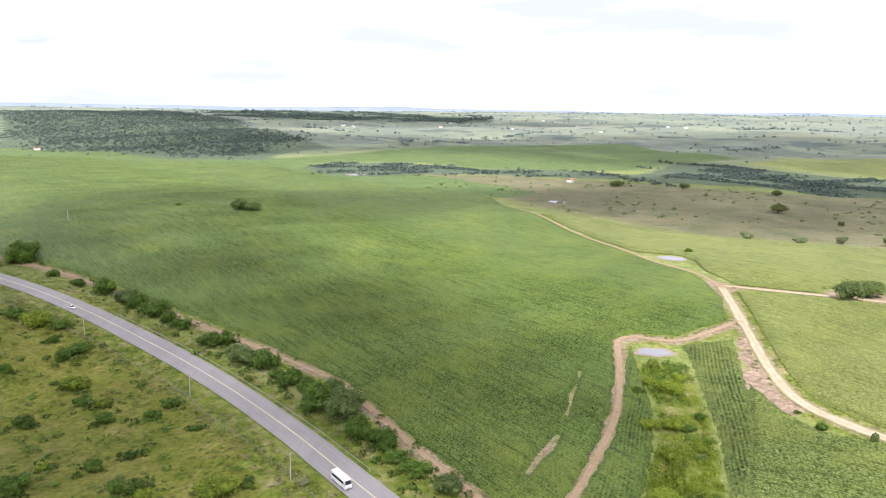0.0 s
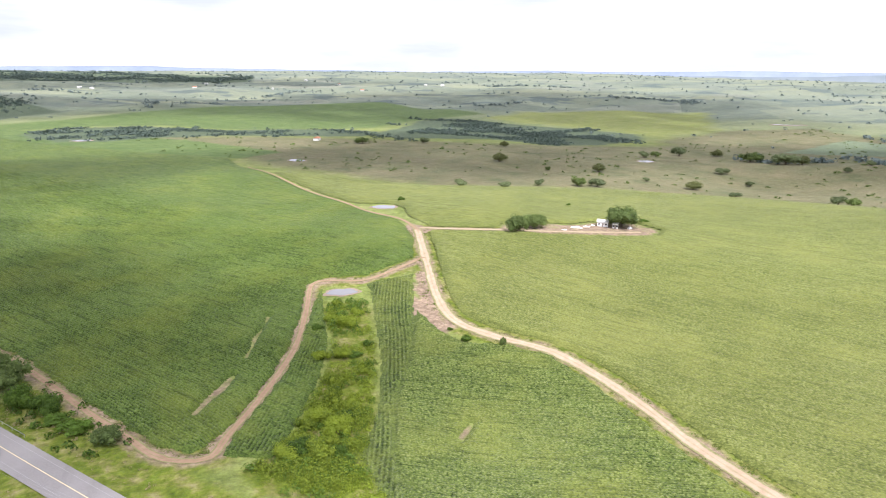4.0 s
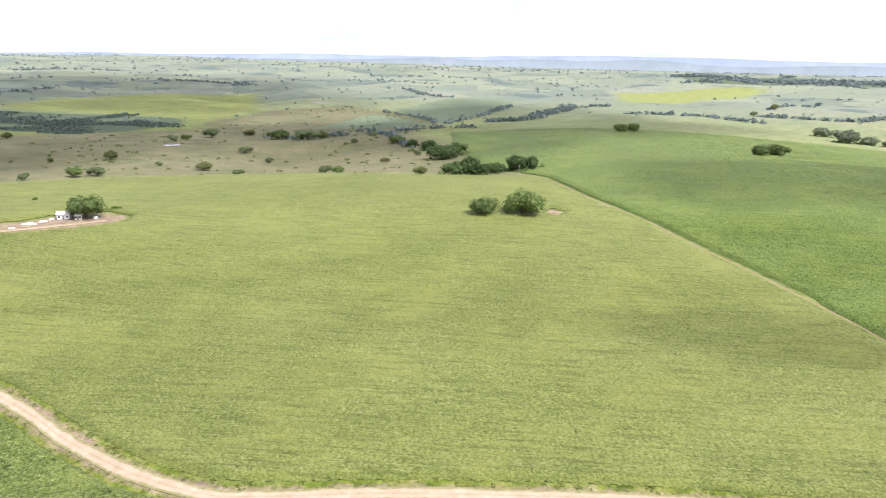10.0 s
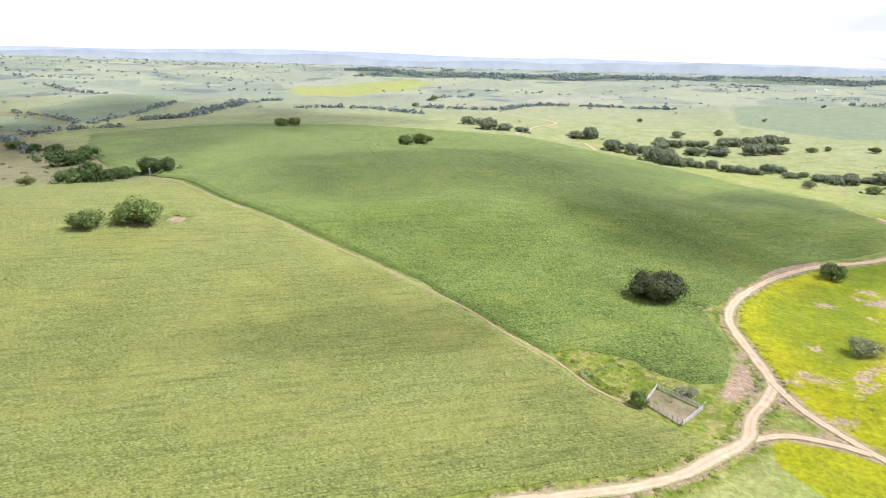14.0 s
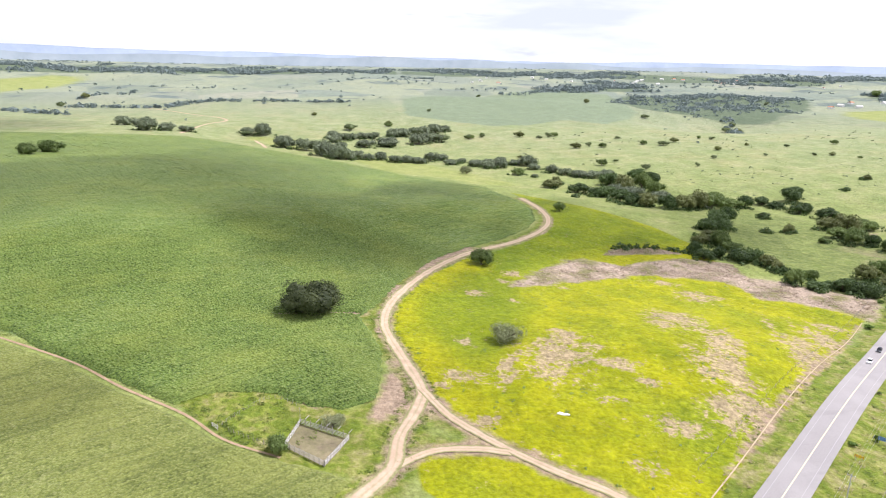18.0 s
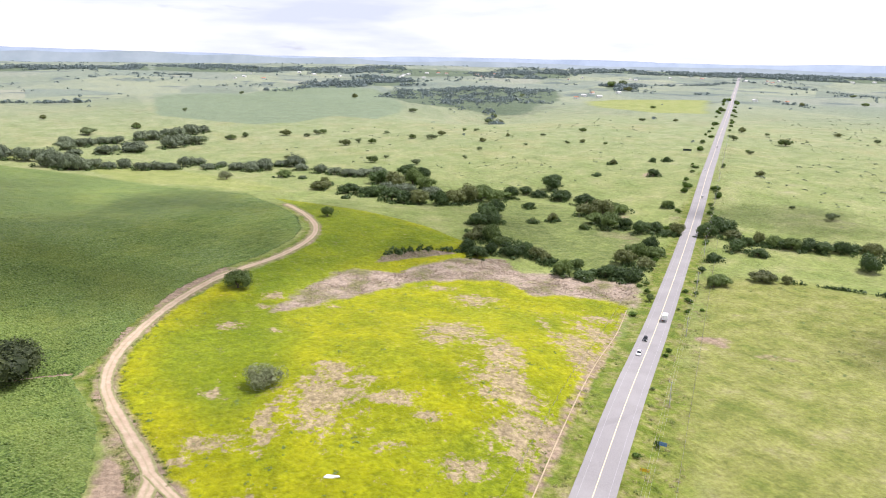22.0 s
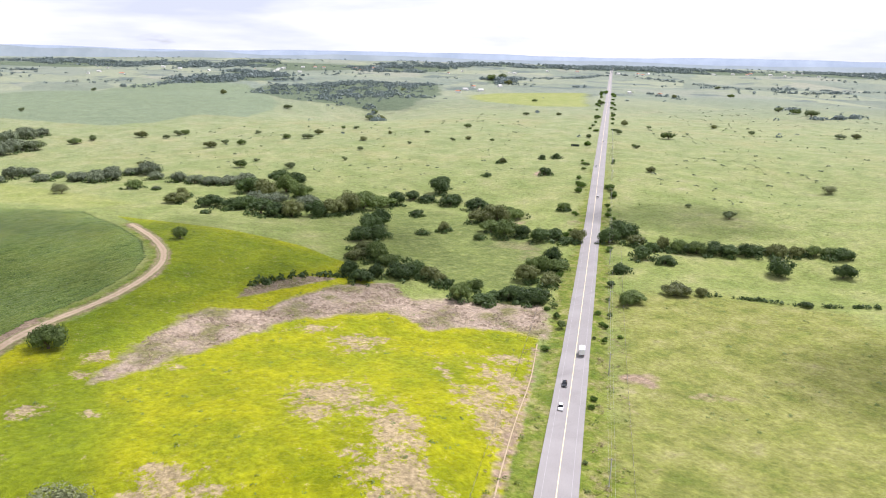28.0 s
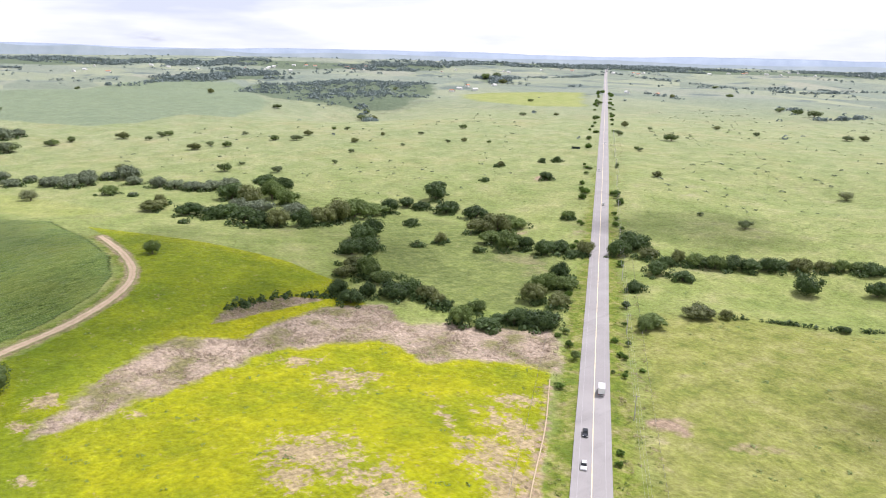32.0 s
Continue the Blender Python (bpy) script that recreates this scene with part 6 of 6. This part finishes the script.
for off in (-0.85, 0.0, 0.85):
    verts, faces = [], []
    for m0, m1 in zip(feet[:-1], feet[1:]):
        p, q = m0 @ Vector((0, off, 8.24)), m1 @ Vector((0, off, 8.24))
        sag = 0.012 * (q - p).length
        for k in range(9):
            t = k / 8
            c = p.lerp(q, t) - Vector((0, 0, sag * 4 * t * (1 - t)))
            n = len(verts)
            verts += [(c.x, c.y - 0.018, c.z), (c.x + 0.018, c.y + 0.012, c.z), (c.x, c.y, c.z + 0.022)]
            if n:
                faces += [(n - 3 + i, n - 3 + (i + 1) % 3, n + (i + 1) % 3, n + i) for i in range(3)]
    strand = new("wire", mesh_from("wire", verts, faces, WIRE))
    strand.parent = line


def make_fence(words, pts, gap, height, group, material=WOOD_GREY):
    fence = tagged(new("fence"), words, "fence", group)
    xy, _ = smooth_line(pts, gap)
    bm = bmesh.new()
    limb(bm, (0, 0, -0.3), (0, 0, height), 0.07, 0.055, 6)
    first = part("post", bm, material, fence)
    rng = np.random.RandomState(len(pts))
    tops = []
    for i, (x, y) in enumerate(xy[:290]):
        o = first if i == 0 else new("post", first.data)
        o.parent = fence
        o.matrix_basis = pose(x, y, float(ground(x, y)), rng.uniform(-4, 4), rng.uniform(-4, 4), rng.uniform(0, 360)) @ Matrix.Diagonal((1, 1, rng.uniform(0.9, 1.1), 1))
        tops.append(Vector((x, y, float(ground(x, y)))))
    for z in (0.35, 0.7, 1.05):
        v, f = [], []
        for k, p in enumerate(tops):
            n = len(v)
            v += [(p.x, p.y, p.z + z), (p.x, p.y + 0.012, p.z + z + 0.02), (p.x + 0.012, p.y, p.z + z + 0.01)]
            if k:
                f += [(n - 3 + i, n - 3 + (i + 1) % 3, n + (i + 1) % 3, n + i) for i in range(3)]
        w = new("wire", mesh_from("wire", v, f, WIRE))
        w.parent = fence
    return fence


make_fence("old wooden post and wire fence beside the scrubland", [(-230, 332), (-173, 297), (-136, 273), (-98, 241), (-78, 218), (-46, 185), (-10, 138)], 2.6, 1.25, "wire fences")
make_fence("wooden post and wire fence along the pasture by the road", [on_road(s, -19) for s in (-60, 40, 140, 240, 330)], 4.5, 1.25, "wire fences")
make_fence("wooden post and wire fence along the yellow field", [on_road(s, 20) for s in (-30, 60, 150, 205)], 4.5, 1.25, "wire fences")
make_fence("grey wooden post fence round a weedy paddock", [(338, -79), (345, -84), (352, -92), (348, -100), (339, -101)], 1.6, 1.3, "wire fences")
make_fence("short wooden post fence by the corn edge", [(336, -82), (330, -90), (326, -97)], 1.6, 1.2, "wire fences")


def make_guard_rail():
    rail = tagged(new("guard_rail"), "grey steel guard rail on the outside of the road bend", "guard rail")
    xy, tan = smooth_line(ROAD, 4)
    k = (xy[:, 0] > -160) & (xy[:, 0] < -20) & (xy[:, 1] > 150)
    xy, tan = xy[k], tan[k]
    p = xy + np.stack([-tan[:, 1], tan[:, 0]], -1) * 6.6
    z = ground(p[:, 0], p[:, 1]) + 0.2
    v, f = [], []
    for i in range(len(p)):
        n = len(v)
        for dz, o in ((0.42, 0.0), (0.48, 0.05), (0.54, 0.0), (0.6, 0.05), (0.66, 0.0)):
            v.append((p[i, 0] - tan[i, 1] * o, p[i, 1] + tan[i, 0] * o, z[i] + dz))
        if i:
            f += [(n - 5 + j, n - 4 + j, n + 1 + j, n + j) for j in range(4)]
    part_beam = new("beam", mesh_from("beam", v, f, STEEL))
    part_beam.parent = rail
    for i in range(len(p)):
        boxed("post", (p[i, 0] - 0.07, p[i, 0] + 0.07, p[i, 1] - 0.07, p[i, 1] + 0.07, z[i] - 0.5, z[i] + 0.78), STEEL, rail)


make_guard_rail()


def make_corral():
    """A cattle pen of weathered rails: four sides, the back one with a loading rack."""
    pen = tagged(new("corral"), "weathered whitewashed wooden cattle corral with bare earth inside", "corral")
    corners = [(327, -97), (317, -107), (329.5, -114), (338.5, -101)]
    for k in range(4):
        (x0, y0), (x1, y1) = corners[k], corners[(k + 1) % 4]
        n = max(4, int(math.hypot(x1 - x0, y1 - y0) / 1.7))
        back = k == 2
        top = 2.1 if back else 1.7
        ends = []
        for i in range(n + 1):
            x, y = x0 + (x1 - x0) * i / n, y0 + (y1 - y0) * i / n
            z = float(ground(x, y))
            beam("post", (x, y, z - 0.4), (x, y, z + top + 0.25), 0.11, WOOD_GREY, pen)
            ends.append(Vector((x, y, z)))
            if back and i % 2 == 0:
                beam("cross_beam", (x, y, z + top + 0.1), (x + 1.5, y - 1.0, z + top + 0.2), 0.09, WOOD_WHITE, pen)
        for h in (0.4, 0.8, 1.2, 1.6):
            for a, b in zip(ends[:-1], ends[1:]):
                bm = bmesh.new()
                limb(bm, a + Vector((0, 0, h)), b + Vector((0, 0, h)), 0.09, 0.09, 4)
                part("rail", bm, WOOD_WHITE, pen)

    bm = bmesh.new()
    (ax, ay), (bx, by), (cx, cy), (dx, dy) = corners
    rows = []
    for i in range(9):
        u = i / 8
        rows.append([])
        for j in range(9):
            v = j / 8
            x = (ax * (1 - u) + bx * u) * (1 - v) + (dx * (1 - u) + cx * u) * v
            y = (ay * (1 - u) + by * u) * (1 - v) + (dy * (1 - u) + cy * u) * v
            rows[-1].append(bm.verts.new((x, y, float(ground(x, y)) + 0.07)))
    for i in range(8):
        for j in range(8):
            bm.faces.new((rows[i][j], rows[i + 1][j], rows[i + 1][j + 1], rows[i][j + 1]))
    part("floor", bm, TRAMPLED, pen, "trampled brown earth floor")


make_corral()


def make_gate(x, y, turn):
    gate = tagged(new("farm_gate"), "small white wooden field gate", "gate")
    for k in (0.0, 2.6):
        boxed("post", (k - 0.08, k + 0.08, -0.08, 0.08, -0.4, 1.5), WOOD_WHITE, gate)
    for z in (0.35, 0.7, 1.05, 1.35):
        boxed("rail", (0.08, 2.52, -0.03, 0.03, z - 0.06, z + 0.06), WOOD_WHITE, gate)
    gate.matrix_world = pose(x, y, float(ground(x, y)), 0, 0, turn)


make_gate(337, -79, 40)


# ---------------------------------------------------------------- farmhouse and yard
def make_house(words, x, y, turn, long, wide, wall, roof, roof_mat, category="house", group=""):
    h = tagged(new("house"), words, category, group)
    boxed("wall", (-long / 2, long / 2, -wide / 2, wide / 2, -0.6, wall), WHITE_WALL, h)
    bm = bmesh.new()
    e = 0.35
    v = [bm.verts.new(p) for p in ((-long / 2 - e, -wide / 2 - e, wall), (long / 2 + e, -wide / 2 - e, wall), (long / 2 + e, wide / 2 + e, wall),
                                   (-long / 2 - e, wide / 2 + e, wall), (-long / 2 - e, 0, wall + roof), (long / 2 + e, 0, wall + roof))]
    for f in ((0, 1, 5, 4), (2, 3, 4, 5), (0, 4, 3), (1, 2, 5), (3, 2, 1, 0)):
        bm.faces.new([v[i] for i in f])
    part("roof", bm, roof_mat, h)
    boxed("door", (-0.45, 0.45, -wide / 2 - 0.03, -wide / 2 + 0.05, 0, 2.05), WOOD_GREY, h)
    for k in (-long * 0.32, long * 0.32):
        boxed("window", (k - 0.45, k + 0.45, -wide / 2 - 0.03, -wide / 2 + 0.05, 0.95, 1.85), GLASS_DARK, h)
    h.matrix_world = pose(x, y, float(ground(x, y)), 0, 0, turn)
    return h


make_house("small white farmhouse with a pale roof under a big tree", 244, 316, -35, 6.0, 4.6, 2.6, 1.3, ROOF_PALE)
make_house("white block shed beside the farmhouse", 248.5, 310, -35, 3.0, 2.6, 2.8, 0.4, ROOF_PALE)


def make_heap(words, x, y, long, wide, high, seed, turn):
    """A low irregular white heap under a sheet."""
    rng = np.random.RandomState(seed)
    bm = bmesh.new()
    bmesh.ops.create_icosphere(bm, subdivisions=3, radius=1.0)
    ph = rng.uniform(0, 6, 3)
    for v in bm.verts:
        a = math.atan2(v.co.y, v.co.x)
        k = 1 + 0.15 * math.sin(3 * a + ph[0]) + 0.1 * math.sin(7 * a + ph[1])
        v.co = Vector((v.co.x * long / 2 * k, v.co.y * wide / 2 * k, max(-0.1, v.co.z * high + 0.12 * math.sin(5 * v.co.x + ph[2]))))
    me = bpy.data.meshes.new("covered_heap")
    bm.to_mesh(me)
    bm.free()
    me.materials.append(WHITE_WALL)
    o = tagged(new("covered_heap"), words, "heap", "covered heaps")
    o.matrix_world = pose(x, y, float(ground(x, y)), 0, 0, turn)
    body = new("sheet", me)
    body.parent = o


for row in ((226, 314, 6.5, 2.4, 0.9, 1, -30), (233, 315, 4.0, 1.8, 0.7, 2, -20), (238, 317, 2.6, 1.6, 0.7, 3, 10), (217, 311, 3.0, 1.2, 0.5, 4, -30), (256, 307, 3.2, 1.8, 1.3, 5, 0)):
    make_heap("low heap under white sheeting in the farmyard", *row)
# a bare patch of pale rubble, shaped as a low heap
make_heap("small pale heap of stones on yellow-green pasture", 338, -179, 4.2, 1.6, 0.35, 6, 60)


def make_pond(words, x, y, rx, ry, turn, seed):
    rng = np.random.RandomState(seed)
    ph = rng.uniform(0, 6.28, 3)
    pond = tagged(new("pond"), words, "pond", kind="structure")
    level = float(ground(x, y))
    rings = {}
    for name, k in (("outer", 1.25), ("shore", 0.98), ("edge", 1.0)):
        rings[name] = []
        for j in range(48):
            a = 2 * math.pi * j / 48
            e = 1 + 0.12 * math.sin(2 * a + ph[0]) + 0.08 * math.sin(5 * a + ph[1]) + 0.04 * math.sin(9 * a + ph[2])
            u, v = rx * k * e * math.cos(a), ry * k * e * math.sin(a)
            t = radians(turn)
            px, py = x + u * math.cos(t) - v * math.sin(t), y + u * math.sin(t) + v * math.cos(t)
            rings[name].append((px, py, float(ground(px, py)) + 0.1 if name == "outer" else level + (0.16 if name == "shore" else 0.2)))
    bm = bmesh.new()
    low, high = ([bm.verts.new(p) for p in rings[k]] for k in ("outer", "shore"))
    for j in range(48):
        bm.faces.new((low[j], low[(j + 1) % 48], high[(j + 1) % 48], high[j]))
    part("bank", bm, MUD, pond)
    bm = bmesh.new()
    bm.faces.new([bm.verts.new(p) for p in rings["edge"]])
    part("water", bm, WATER, pond)


make_pond("small muddy pond at the head of a gully", 85, 263, 6.0, 4.6, 10, 1)
make_pond("pale muddy pool beside a farm lane", 140, 415, 7.0, 6.5, 0, 2)
make_pond("small pale pond in dry pasture", 118, 718, 8.0, 9.0, 0, 3)
make_pond("far pale pond in dry pasture", -122, 960, 11.0, 10.0, 0, 4)
make_pond("small pond among pasture trees", 527, 692, 8.0, 10.0, 0, 5)
make_pond("narrow reservoir glinting in far pasture", 1150, 1120, 30.0, 12.0, -40, 6)


# ---------------------------------------------------------------- signs
def make_sign(words, x, y, turn, wide, high, lift, panel, marks):
    sign = tagged(new("road_sign"), words, "sign")
    for k in (-wide * 0.36, wide * 0.36):
        beam("post", (k, 0, -0.4), (k, 0, lift + high), 0.05, STEEL, sign)
    p = boxed("panel", (-wide / 2, wide / 2, -0.09, -0.05, lift, lift + high), panel, sign)
    for u0, u1, v0, v1 in marks:
        boxed("bar", (u0 * wide, u1 * wide, -0.1, -0.088, lift + v0 * high, lift + v1 * high), SIGN_MARK, p)
    sign.matrix_world = pose(x, y, float(ground(x, y)), 0, 0, turn)


FACE_WEST = SOUTH_EAST + 90 + 180
make_sign("small blue roadside sign panel in the verge", 311, -267, FACE_WEST + 180, 2.2, 1.2, 0.8, SIGN_BLUE, ((-0.4, 0.4, 0.55, 0.7), (-0.4, 0.2, 0.3, 0.42)))
make_sign("yellow roadside warning board in the verge", 304, -253, FACE_WEST + 180, 2.4, 0.9, 0.4, SIGN_YELLOW, ())
make_sign("large dark road direction sign on two posts", 744, -760, FACE_WEST + 180, 9.0, 2.4, 2.6, SIGN_DARK, ((-0.12, 0.08, 0.25, 0.7), (-0.4, -0.22, 0.4, 0.55), (0.2, 0.4, 0.4, 0.55)))


# ---------------------------------------------------------------- far houses
rng = np.random.RandomState(77)
spots = [(1522, -1248), (1540, -1287), (1500, -1300), (1560, -1330), (2528, -674), (2577, -716), (2500, -760), (1530, -1390), (1250, -1543), (1180, -1560)]
for _ in range(46):
    t = rng.uniform(0, 1)
    spots.append((3050 - 1700 * t + rng.uniform(-120, 120), -900 - 2100 * t + rng.uniform(-150, 150)))
for _ in range(10):
    spots.append((rng.uniform(-400, 900), rng.uniform(2300, 3200)))
proto = {}
for i, (x, y) in enumerate(spots):
    tile = i % 3 == 0
    if tile not in proto:
        proto[tile] = make_house("distant white country house with a " + ("clay-tiled roof" if tile else "pale roof"), x, y, rng.uniform(0, 180), 13, 8, 3.4, 2.2,
                                 ROOF_TILE if tile else ROOF_PALE, group="distant houses")
    else:
        copy_thing(proto[tile], pose(x, y, float(ground(x, y)), 0, 0, rng.uniform(0, 180)))
make_house("distant white country house with a clay-tiled roof", -854, 1463, 20, 12, 7, 3.2, 2.0, ROOF_TILE, group="distant houses")
make_house("distant white country house with a clay-tiled roof", 169, 929, 65, 12, 7, 3.2, 2.0, ROOF_TILE, group="distant houses")
